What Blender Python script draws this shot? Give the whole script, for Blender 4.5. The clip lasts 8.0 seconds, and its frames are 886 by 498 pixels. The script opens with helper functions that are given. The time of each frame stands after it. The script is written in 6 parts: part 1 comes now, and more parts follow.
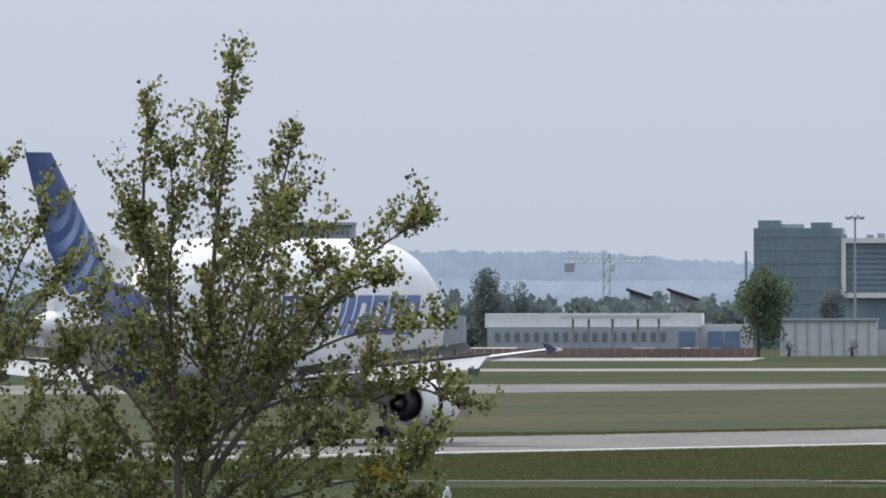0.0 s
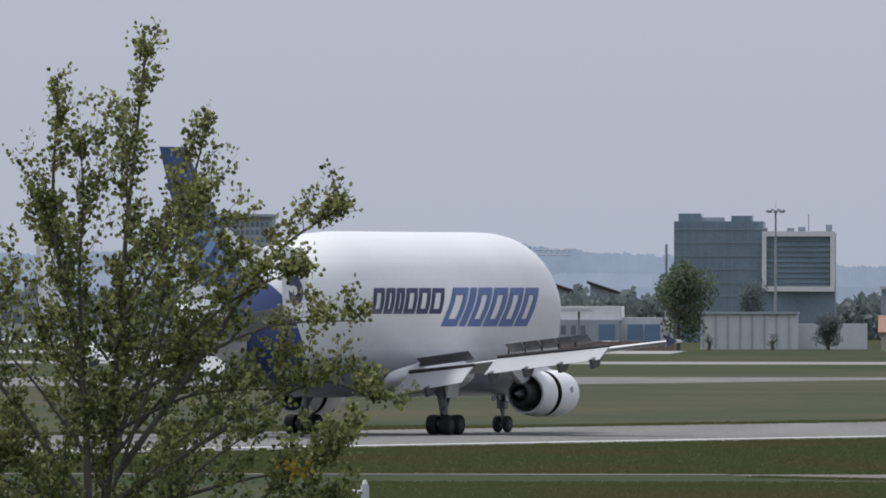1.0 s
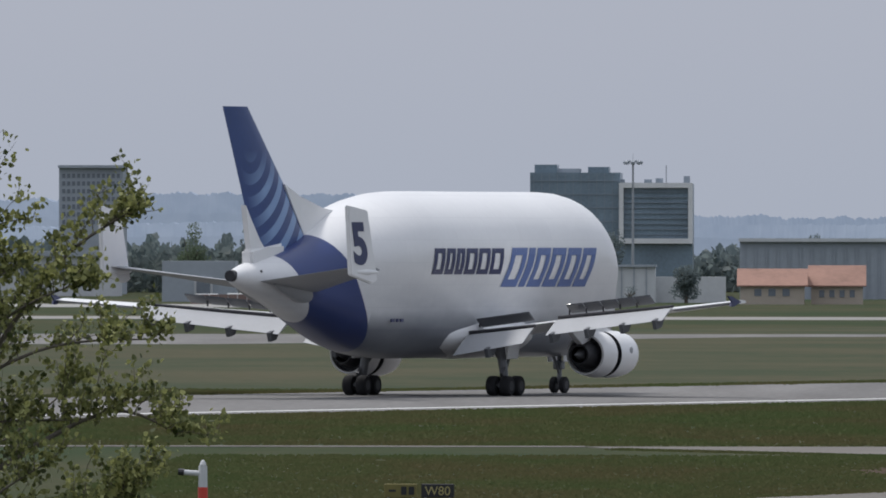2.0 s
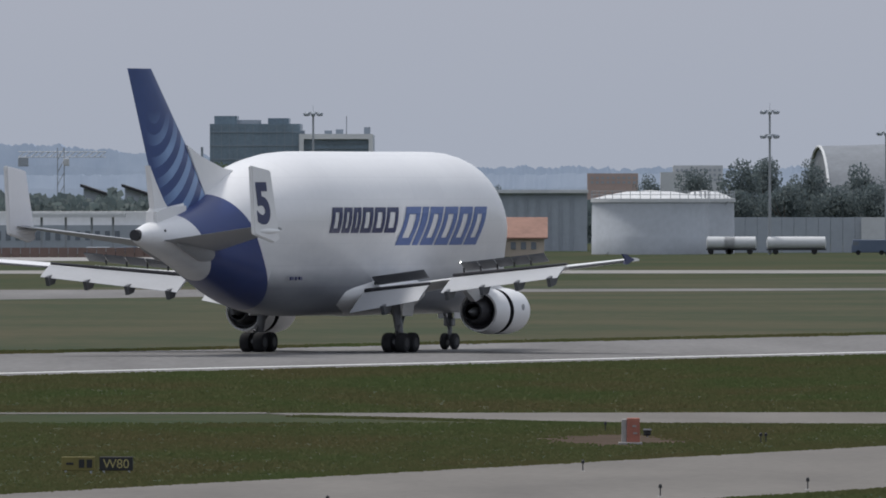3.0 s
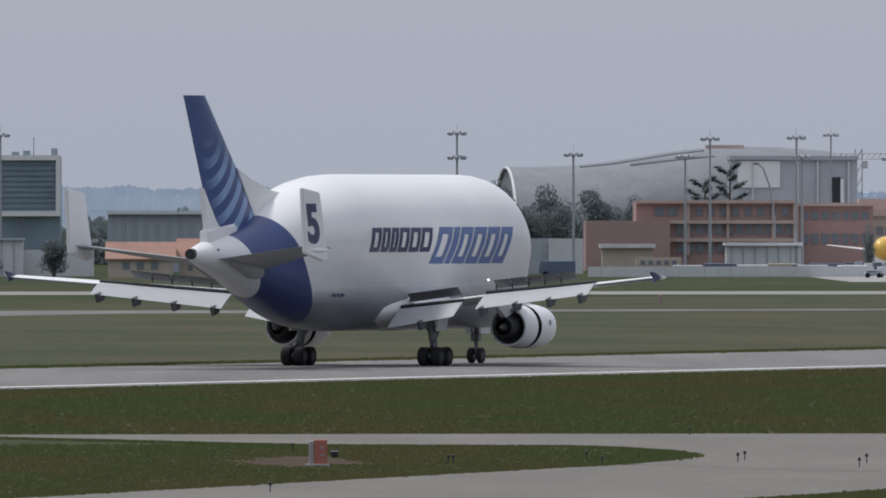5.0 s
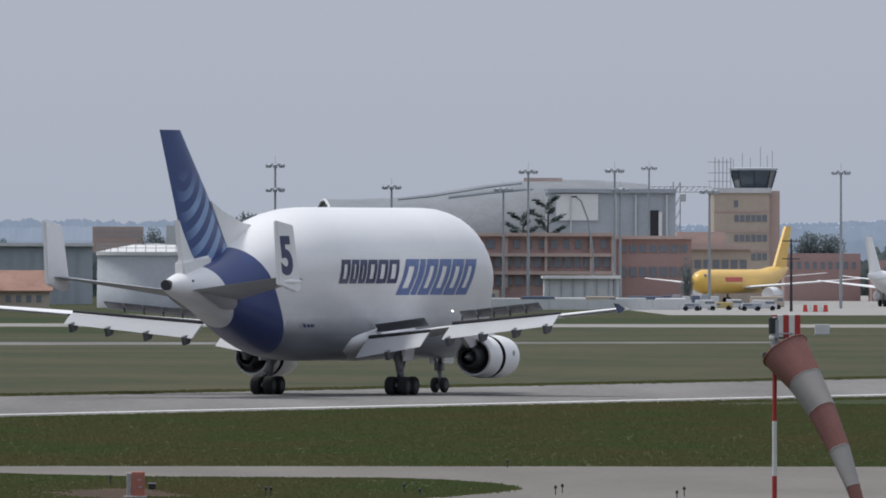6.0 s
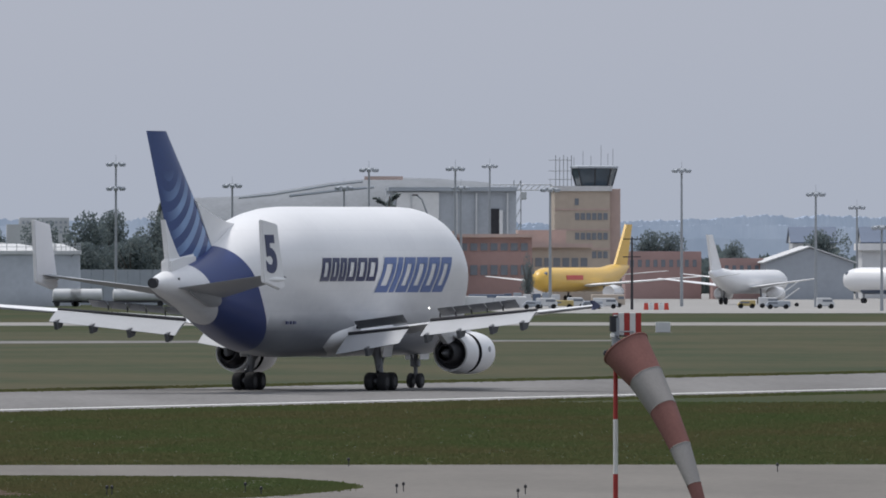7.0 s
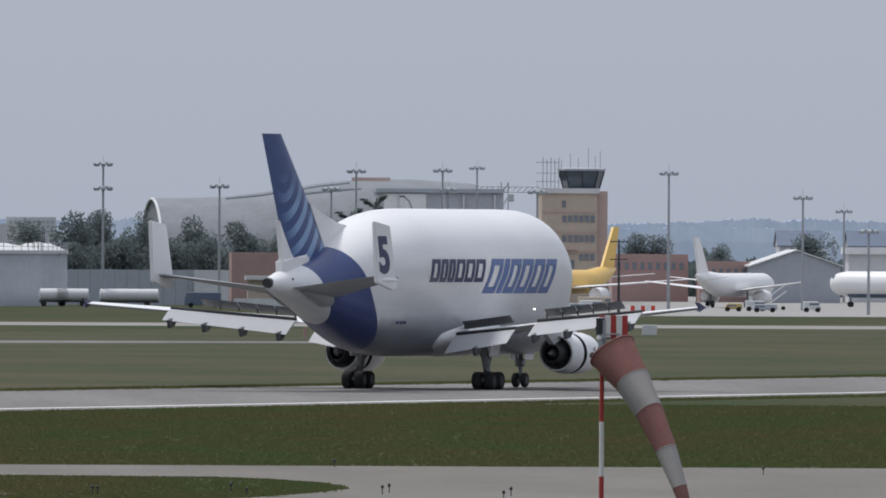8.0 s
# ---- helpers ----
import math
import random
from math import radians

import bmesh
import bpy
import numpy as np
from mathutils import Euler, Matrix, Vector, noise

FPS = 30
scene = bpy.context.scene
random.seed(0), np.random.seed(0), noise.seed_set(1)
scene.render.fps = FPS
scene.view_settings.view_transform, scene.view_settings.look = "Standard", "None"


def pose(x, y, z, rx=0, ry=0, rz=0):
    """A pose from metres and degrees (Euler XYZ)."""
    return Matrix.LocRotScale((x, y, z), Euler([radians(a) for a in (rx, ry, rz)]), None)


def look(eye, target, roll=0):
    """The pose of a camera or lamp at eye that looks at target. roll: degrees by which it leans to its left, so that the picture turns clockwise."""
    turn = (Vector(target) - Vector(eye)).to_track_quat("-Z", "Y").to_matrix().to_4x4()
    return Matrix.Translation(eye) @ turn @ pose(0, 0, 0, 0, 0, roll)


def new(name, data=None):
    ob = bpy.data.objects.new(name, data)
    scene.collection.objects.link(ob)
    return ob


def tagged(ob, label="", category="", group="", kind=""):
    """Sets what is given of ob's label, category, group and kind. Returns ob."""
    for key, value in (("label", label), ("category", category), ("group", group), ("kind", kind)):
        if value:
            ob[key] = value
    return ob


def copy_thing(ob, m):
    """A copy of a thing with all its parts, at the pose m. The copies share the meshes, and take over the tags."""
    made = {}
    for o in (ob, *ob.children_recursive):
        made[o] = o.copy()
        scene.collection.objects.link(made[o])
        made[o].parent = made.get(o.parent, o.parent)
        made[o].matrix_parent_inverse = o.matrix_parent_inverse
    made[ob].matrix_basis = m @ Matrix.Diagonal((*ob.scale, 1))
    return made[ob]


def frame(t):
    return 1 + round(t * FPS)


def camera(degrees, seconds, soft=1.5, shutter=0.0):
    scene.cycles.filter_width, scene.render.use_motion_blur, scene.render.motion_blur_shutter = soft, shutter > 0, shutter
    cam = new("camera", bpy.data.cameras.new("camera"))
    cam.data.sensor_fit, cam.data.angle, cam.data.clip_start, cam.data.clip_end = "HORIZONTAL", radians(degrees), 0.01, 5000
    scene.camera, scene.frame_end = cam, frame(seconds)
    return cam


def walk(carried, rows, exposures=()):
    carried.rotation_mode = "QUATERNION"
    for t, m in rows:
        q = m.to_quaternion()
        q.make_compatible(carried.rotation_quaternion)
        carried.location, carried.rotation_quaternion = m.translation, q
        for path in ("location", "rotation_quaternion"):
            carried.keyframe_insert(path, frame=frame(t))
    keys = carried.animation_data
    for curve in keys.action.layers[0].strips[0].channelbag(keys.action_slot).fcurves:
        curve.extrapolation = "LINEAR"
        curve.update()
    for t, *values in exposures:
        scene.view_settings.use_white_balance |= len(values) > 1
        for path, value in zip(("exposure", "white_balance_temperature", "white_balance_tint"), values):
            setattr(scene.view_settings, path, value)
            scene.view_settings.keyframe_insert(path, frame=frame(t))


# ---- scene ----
# ---- camera: a long lens on a terrace, panning after the aircraft ----
EYE = 10.3           # height of the terrace camera over the field
HORIZON = 3.833      # metres per kilometre


def aim(t, pan, dip, roll=0.0, back=0.0, height=EYE):
    """One camera row. pan and dip: metres per kilometre to the right and down; back: metres behind the final stand."""
    eye = Vector((0.020 * back, -back, height))
    return t, look(eye, eye + Vector((pan, 1000.0, -dip)), roll)


cam = camera(2.994, 8.0, soft=1.8)
walk(cam, [
    aim(0.0, -38.60, -2.95, -0.1, 50.0, 8.8),
    aim(0.5, -36.00, -3.75, -0.1, 49.5, 8.8),
    aim(1.0, -33.90, -2.50, 0.07, 46.0, 8.8),
    aim(1.5, -27.90, -1.60, 0.0, 29.5, 9.2),
    aim(2.0, -25.40, 0.58, 0.08, 12.0, 9.55),
    aim(2.2, -18.57, 2.15, 0.0, 6.5, 9.95),
    aim(2.75, -9.0, 3.5, -0.1, 0.6, 10.25),
    aim(3.3, -2.08, 3.82, -0.15),
    aim(3.5, 0.0, 3.833, -0.38),
    aim(4.0, 3.07, 3.06, -0.06),
    aim(4.5, 8.54, 3.61, 0.07),
    aim(4.7, 9.74, 3.29, -0.04),
    aim(5.25, 14.4, 1.60, 0.05),
    aim(5.8, 20.25, 0.39, 0.09),
    aim(6.0, 22.67, 0.53, 0.08),
    aim(6.5, 33.54, 1.0, -0.22),
    aim(7.0, 32.07, 0.62, 0.0),
    aim(7.5, 33.80, 0.107, 0.41),
    aim(8.0, 32.84, 0.523, 0.30),
], exposures=[(0.0, 0.46), (0.5, 0.28), (1.0, 0.14), (1.5, 0.06), (2.2, 0.0), (3.3, -0.08), (4.7, -0.06), (5.8, 0.04), (8.0, 0.04)])

# ---- light: bright haze under a thin overcast ----
world = bpy.data.worlds.new("hazy_sky")
world.use_nodes = True
scene.world = world
wn, wl = world.node_tree.nodes, world.node_tree.links
wn.clear()
w_out = wn.new("ShaderNodeOutputWorld")
w_sky = wn.new("ShaderNodeTexSky")
w_sky.sky_type = "NISHITA"
w_sky.sun_disc = False
w_sky.sun_elevation = radians(67)
w_sky.sun_rotation = radians(-59)
w_sky.dust_density = 4.0
w_bg1 = wn.new("ShaderNodeBackground")
w_bg1.inputs["Strength"].default_value = 0.03
w_bg2 = wn.new("ShaderNodeBackground")
w_bg2.inputs["Strength"].default_value = 1.0
w_geo = wn.new("ShaderNodeTexCoord")
w_sep = wn.new("ShaderNodeSeparateXYZ")
w_ramp = wn.new("ShaderNodeValToRGB")
w_ramp.color_ramp.elements[0].position = 0.0
w_ramp.color_ramp.elements[0].color = (0.365, 0.405, 0.492, 1)
w_ramp.color_ramp.elements[1].position = 1.0
w_ramp.color_ramp.elements[1].color = (0.66, 0.69, 0.75, 1)
w_mid = w_ramp.color_ramp.elements.new(0.012)
w_mid.color = (0.383, 0.414, 0.496, 1)
w_hi = w_ramp.color_ramp.elements.new(0.25)
w_hi.color = (0.462, 0.50, 0.582, 1)
w_add = wn.new("ShaderNodeAddShader")
wl.new(w_geo.outputs["Generated"], w_sep.inputs[0])
wl.new(w_sep.outputs["Z"], w_ramp.inputs["Fac"])
wl.new(w_ramp.outputs["Color"], w_bg2.inputs["Color"])
wl.new(w_sky.outputs["Color"], w_bg1.inputs["Color"])
wl.new(w_bg1.outputs[0], w_add.inputs[0])
wl.new(w_bg2.outputs[0], w_add.inputs[1])
wl.new(w_add.outputs[0], w_out.inputs["Surface"])

sun = new("sun", bpy.data.lights.new("sun", "SUN"))
sun.data.energy = 2.15
sun.data.angle = radians(9)
sun.data.color = (1.0, 0.975, 0.94)
sun.matrix_world = look((-330, 700, 900), (0, 500, 0))

# ---- materials ----
def material(name, color, rough=0.6, metal=0.0, vary=0.12, scale=1.0, bump=0.0, fine=12.0, spec=0.4):
    """Colour broken up at two scales (metres), with an optional fine relief."""
    m = bpy.data.materials.new(name)
    m.use_nodes = True
    n, l = m.node_tree.nodes, m.node_tree.links
    b = n["Principled BSDF"]
    b.inputs["Roughness"].default_value = rough
    b.inputs["Metallic"].default_value = metal
    b.inputs["Specular IOR Level"].default_value = spec
    tc = n.new("ShaderNodeTexCoord")
    big, small = n.new("ShaderNodeTexNoise"), n.new("ShaderNodeTexNoise")
    big.inputs["Scale"].default_value = 1.0 / scale
    big.inputs["Detail"].default_value = 4
    small.inputs["Scale"].default_value = fine / scale
    small.inputs["Detail"].default_value = 3
    mixf = n.new("ShaderNodeMix")
    mixf.inputs[0].default_value = 0.4
    l.new(tc.outputs["Object"], big.inputs["Vector"])
    l.new(tc.outputs["Object"], small.inputs["Vector"])
    l.new(big.outputs["Fac"], mixf.inputs[2])
    l.new(small.outputs["Fac"], mixf.inputs[3])
    ramp = n.new("ShaderNodeValToRGB")
    ramp.color_ramp.elements[0].position, ramp.color_ramp.elements[1].position = 0.32, 0.68
    lo, hi = 1 - vary, 1 + vary
    ramp.color_ramp.elements[0].color = (*[min(1, c * lo) for c in color], 1)
    ramp.color_ramp.elements[1].color = (*[min(1, c * hi) for c in color], 1)
    l.new(mixf.outputs[0], ramp.inputs["Fac"])
    l.new(ramp.outputs["Color"], b.inputs["Base Color"])
    if bump:
        bp = n.new("ShaderNodeBump")
        bp.inputs["Strength"].default_value = bump
        bp.inputs["Distance"].default_value = 0.02 * scale
        l.new(small.outputs["Fac"], bp.inputs["Height"])
        l.new(bp.outputs["Normal"], b.inputs["Normal"])
    return m


def two_tone(name, a, b_col, scale, rough=0.9, stretch=(1, 1, 1), mid=(0.4, 0.6), fine=0.35):
    """Two colours in patches, with grain, for turf and paving."""
    m = bpy.data.materials.new(name)
    m.use_nodes = True
    n, l = m.node_tree.nodes, m.node_tree.links
    p = n["Principled BSDF"]
    p.inputs["Roughness"].default_value = rough
    p.inputs["Specular IOR Level"].default_value = 0.15
    tc, mp = n.new("ShaderNodeTexCoord"), n.new("ShaderNodeMapping")
    mp.inputs["Scale"].default_value = stretch
    mp.inputs["Rotation"].default_value = (0, 0, radians(23.2))
    l.new(tc.outputs["Object"], mp.inputs["Vector"])
    big, small = n.new("ShaderNodeTexNoise"), n.new("ShaderNodeTexNoise")
    big.inputs["Scale"].default_value, big.inputs["Detail"].default_value = 1.0 / scale, 6
    small.inputs["Scale"].default_value, small.inputs["Detail"].default_value = 14.0 / scale, 5
    l.new(mp.outputs[0], big.inputs["Vector"])
    l.new(mp.outputs[0], small.inputs["Vector"])
    mixf = n.new("ShaderNodeMix")
    mixf.inputs[0].default_value = fine
    l.new(big.outputs["Fac"], mixf.inputs[2])
    l.new(small.outputs["Fac"], mixf.inputs[3])
    ramp = n.new("ShaderNodeValToRGB")
    ramp.color_ramp.elements[0].position, ramp.color_ramp.elements[1].position = mid
    ramp.color_ramp.elements[0].color, ramp.color_ramp.elements[1].color = (*a, 1), (*b_col, 1)
    l.new(mixf.outputs[0], ramp.inputs["Fac"])
    l.new(ramp.outputs["Color"], p.inputs["Base Color"])
    return m


GRASS = two_tone("turf", (0.017, 0.033, 0.005), (0.046, 0.044, 0.015), 40, stretch=(1.3, 0.35, 1), mid=(0.38, 0.62), fine=0.3)
ROUGH = two_tone("dry_rough_grass", (0.030, 0.042, 0.016), (0.064, 0.057, 0.028), 26, stretch=(1.0, 0.5, 1), mid=(0.4, 0.6), fine=0.4)
RUNWAY = two_tone("runway_asphalt", (0.12, 0.116, 0.113), (0.205, 0.20, 0.196), 14, stretch=(2.0, 0.15, 1), mid=(0.3, 0.7))
CONCRETE = two_tone("taxiway_concrete", (0.125, 0.116, 0.106), (0.18, 0.168, 0.152), 9, stretch=(1.5, 0.3, 1), mid=(0.3, 0.7))
CONCRETE2 = two_tone("old_concrete", (0.20, 0.195, 0.185), (0.29, 0.28, 0.265), 12, mid=(0.3, 0.7))
APRON = two_tone("apron_concrete", (0.24, 0.236, 0.23), (0.33, 0.322, 0.31), 20, mid=(0.3, 0.7))
PAINT = material("road_paint", (0.72, 0.72, 0.70), 0.7, vary=0.12, scale=3)
DIRT = material("dry_soil", (0.075, 0.056, 0.042), 1.0, vary=0.3, scale=2, spec=0.03)
WHITE = material("white_aircraft_paint", (0.74, 0.74, 0.745), 0.32, vary=0.03, scale=6, spec=0.5)
GREYP = material("grey_aircraft_paint", (0.29, 0.30, 0.32), 0.4, vary=0.06, scale=3)
FLAPGREY = material("pale_grey_paint", (0.37, 0.38, 0.40), 0.4, vary=0.06, scale=2)
HUBGREY = material("hub_grey", (0.035, 0.035, 0.04), 0.5, 0.3, vary=0.2, scale=0.4)
# darker than the paint: shade of the aft faces put into the colour
SPOILER = material("shaded_spoiler_grey", (0.085, 0.09, 0.10), 0.5, vary=0.12, scale=1.5)
DARK = material("dark_metal", (0.035, 0.035, 0.04), 0.5, 0.3, vary=0.2, scale=0.5)
STEEL = material("gear_steel", (0.16, 0.165, 0.175), 0.45, 0.5, vary=0.12, scale=1)
RUBBER = material("tyre_rubber", (0.018, 0.018, 0.02), 0.85, vary=0.2, scale=0.4)
NAVY = material("navy_paint", (0.022, 0.03, 0.10), 0.35, vary=0.06, scale=2)
MIDBLUE = material("mid_blue_paint", (0.095, 0.15, 0.345), 0.35, vary=0.06, scale=2)

LAMP = bpy.data.materials.new("lit_lamp")
LAMP.use_nodes = True
LAMP.node_tree.nodes["Principled BSDF"].inputs["Emission Color"].default_value = (1.0, 0.97, 0.9, 1)
LAMP.node_tree.nodes["Principled BSDF"].inputs["Emission Strength"].default_value = 6.0


# ---- mesh helpers ----
def link(name, bm, mat, parent=None, label="", smooth=False):
    me = bpy.data.meshes.new(name)
    bmesh.ops.recalc_face_normals(bm, faces=bm.faces)
    bm.to_mesh(me)
    bm.free()
    for mm in (mat if isinstance(mat, (list, tuple)) else (mat,)):
        me.materials.append(mm)
    if smooth:
        me.polygons.foreach_set("use_smooth", [True] * len(me.polygons))
        me.set_sharp_from_angle(angle=radians(40))
    ob = new(name, me)
    if parent is not None:
        ob.parent = parent
    if label:
        tagged(ob, label=label)
    return ob


def part(name, bm, mat, parent, label="", smooth=False):
    return link(name, bm, mat, parent, label, smooth)


def box(bm, c, s, rot=(0, 0, 0), bevel=0.0):
    m = pose(*c, *rot) @ Matrix.Diagonal((*s, 1))
    g = bmesh.ops.create_cube(bm, size=1.0, matrix=m)
    if bevel:
        es = list({e for v in g["verts"] for e in v.link_edges})
        bmesh.ops.bevel(bm, geom=es, offset=bevel, segments=1, affect="EDGES")
    return bm


def boxed(c, s, rot=(0, 0, 0), bevel=0.0):
    return box(bmesh.new(), c, s, rot, bevel)


def tube(bm, a, b, ra, rb=None, n=10, caps=True):
    """A tapered round bar from a to b."""
    a, b = Vector(a), Vector(b)
    rb = ra if rb is None else rb
    q = (b - a).to_track_quat("Z", "Y")
    rings = []
    for p, r in ((a, ra), (b, rb)):
        rings.append([bm.verts.new(p + q @ Vector((r * math.cos(k * math.tau / n), r * math.sin(k * math.tau / n), 0))) for k in range(n)])
    for k in range(n):
        bm.faces.new((rings[0][k], rings[0][(k + 1) % n], rings[1][(k + 1) % n], rings[1][k]))
    if caps:
        bm.faces.new(rings[0][::-1])
        bm.faces.new(rings[1])
    return bm


def tubed(a, b, ra, rb=None, n=10):
    return tube(bmesh.new(), a, b, ra, rb, n)


def loft(bm, rings, caps=True, closed=True):
    rows = [[bm.verts.new(p) for p in r] for r in rings]
    n = len(rows[0])
    for a, b in zip(rows, rows[1:]):
        for k in range(n if closed else n - 1):
            bm.faces.new((a[k], a[(k + 1) % n], b[(k + 1) % n], b[k]))
    if caps:
        bm.faces.new(rows[0][::-1])
        bm.faces.new(rows[-1])
    return bm


def revolve(profile, axis="Y", c=(0, 0, 0), n=32, caps=True):
    """A turned body: profile of (along, radius)."""
    rings = []
    for a, r in profile:
        ring = []
        for k in range(n):
            ca, sa = r * math.cos(k * math.tau / n), r * math.sin(k * math.tau / n)
            p = {"Y": (ca, a, sa), "Z": (ca, sa, a), "X": (a, ca, sa)}[axis]
            ring.append(Vector(p) + Vector(c))
        rings.append(ring)
    return loft(bmesh.new(), rings, caps)


def plate(bm, pts, thick, axis="X"):
    """A flat outline, given thickness along an axis."""
    d = {"X": Vector((1, 0, 0)), "Y": Vector((0, 1, 0)), "Z": Vector((0, 0, 1))}[axis] * thick / 2
    return loft(bm, [[Vector(p) - d for p in pts], [Vector(p) + d for p in pts]])


def wing_section(y_le, y_te, x, z, thick, n=8):
    """A ring of an aerofoil lying along y at x."""
    top, bot = [], []
    for k in range(n + 1):
        s = k / n
        h = thick * 2.6 * (math.sqrt(s) * 0.62 - 0.25 * s - 0.37 * s * s) if 0 < s < 1 else 0.0
        h = max(h, 0.012)
        top.append((x, y_le + (y_te - y_le) * s, z + h))
        bot.append((x, y_le + (y_te - y_le) * s, z - h * 0.6))
    return top + bot[::-1]


def spot(b, d, z=0.0):
    """b: metres to the side per kilometre; d: metres ahead of the camera."""
    return Vector((b * d / 1000, d, z))


def slab(name, pts, z, mat, label, thick=0.3, category="ground", kind="structure"):
    bm = bmesh.new()
    loft(bm, [[Vector((x, y, z - thick)) for x, y in pts], [Vector((x, y, z)) for x, y in pts]])
    ob = link(name, bm, mat)
    return tagged(ob, label=label, category=category, kind=kind)

# ---- the airfield ----
HEAD = radians(23.2)
ALONG = Vector((math.sin(HEAD), math.cos(HEAD)))
FARWARD = Vector((-math.cos(HEAD), math.sin(HEAD)))
RUN0 = Vector((0.0, 1079.0))


def lane(name, n0, n1, s0, s1, z, mat, label, category="road"):
    """A strip parallel to the runway: n across (far side positive), s along."""
    pts = [RUN0 + ALONG * s + FARWARD * n for s, n in ((s0, n0), (s1, n0), (s1, n1), (s0, n1))]
    return slab(name, [(p.x, p.y) for p in pts], z, mat, label, category=category)


bm = bmesh.new()
box(bm, (0, 2200, -0.5), (5600, 5600, 1.0))
ground = tagged(link("ground", bm, GRASS), label="mown airfield grass with dry brown patches", category="grass", kind="structure")
lane("grass_rough", 12, 300, -1100, 1700, 0.02, ROUGH, "dry brownish rough grass beyond the runway", "grass")
lane("runway", -38.6, 14.5, -900, 1600, 0.05, RUNWAY, "grey asphalt runway with worn tyre marks", "runway")
lane("trim_edge_line", -31.6, -30.4, -900, 1600, 0.056, PAINT, "white painted runway edge line", "marking")


def across(name, y0, y1, x0, x1, z, mat, label, category="road", skew=0.0):
    """A strip that crosses the view, from y0 to y1."""
    pts = [(x0, y0), (x1, y0 + skew), (x1, y1 + skew), (x0, y1)]
    return slab(name, pts, z, mat, label, category=category)


SLANT = 0.3015       # the near taxiway: metres to the right for each metre ahead


def taxi_edge(y, off=0.0):
    """The far edge of the near taxiway; off: metres to the right of it."""
    return -13.4 + (y - 582) * SLANT + off


JUNCTION = [(-13, 766.5), (-11, 756), (-4.8, 745), (0, 736), (3.5, 731), (9, 729), (14.2, 727.5), (16.4, 722), (17.9, 714), (18.8, 705), (18.7, 697), (17.4, 688), (15.4, 678)]
slab("taxiway", [(taxi_edge(180), 180), (taxi_edge(180, 27.4), 180), (taxi_edge(640, 27.4), 640), (taxi_edge(676, 27.4), 676), (taxi_edge(676), 676)], 0.03, CONCRETE, "pale concrete taxiway beside the grass", category="taxiway")
slab("taxiway_junction", JUNCTION + [(22, 660), (42, 655), (160, 668), (160, 770), (10, 768.5)], 0.036, CONCRETE, "concrete junction of the taxiway and a link road", category="taxiway")
across("taxiway_path", 763.5, 767.5, -75, -13, 0.03, CONCRETE, "thin worn concrete strip in the grass", "taxiway", 2)
across("taxiway_far", 2000, 2075, -260, 200, 0.03, CONCRETE2, "pale far taxiway beyond the grass", "taxiway")
slab("taxiway_old", [(-170, 1507), (-60, 1520), (-34, 1575), (-12, 1645), (75, 1700), (75, 1718), (-20, 1690), (-170, 1675)], 0.03, RUNWAY, "grey far taxiway beyond the runway", category="taxiway")
across("apron", 2330, 3300, 84, 330, 0.03, APRON, "pale concrete apron before the buildings", "apron")
across("apron_west", 2345, 2460, -330, -48, 0.03, APRON, "pale concrete edge of the western apron", "apron")
SOIL = (2.4, 686.0, 3.3, 17.0)   # bare patch: centre and half sizes
slab("soil_patch", [(SOIL[0] + SOIL[2] * math.cos(a) * (1 + 0.16 * math.sin(3 * a + 1)), SOIL[1] + SOIL[3] * math.sin(a) * (1 + 0.13 * math.cos(5 * a))) for a in [math.tau * k / 28 for k in range(28)]], 0.012, DIRT, "bare brown soil patch in the grass", category="soil")

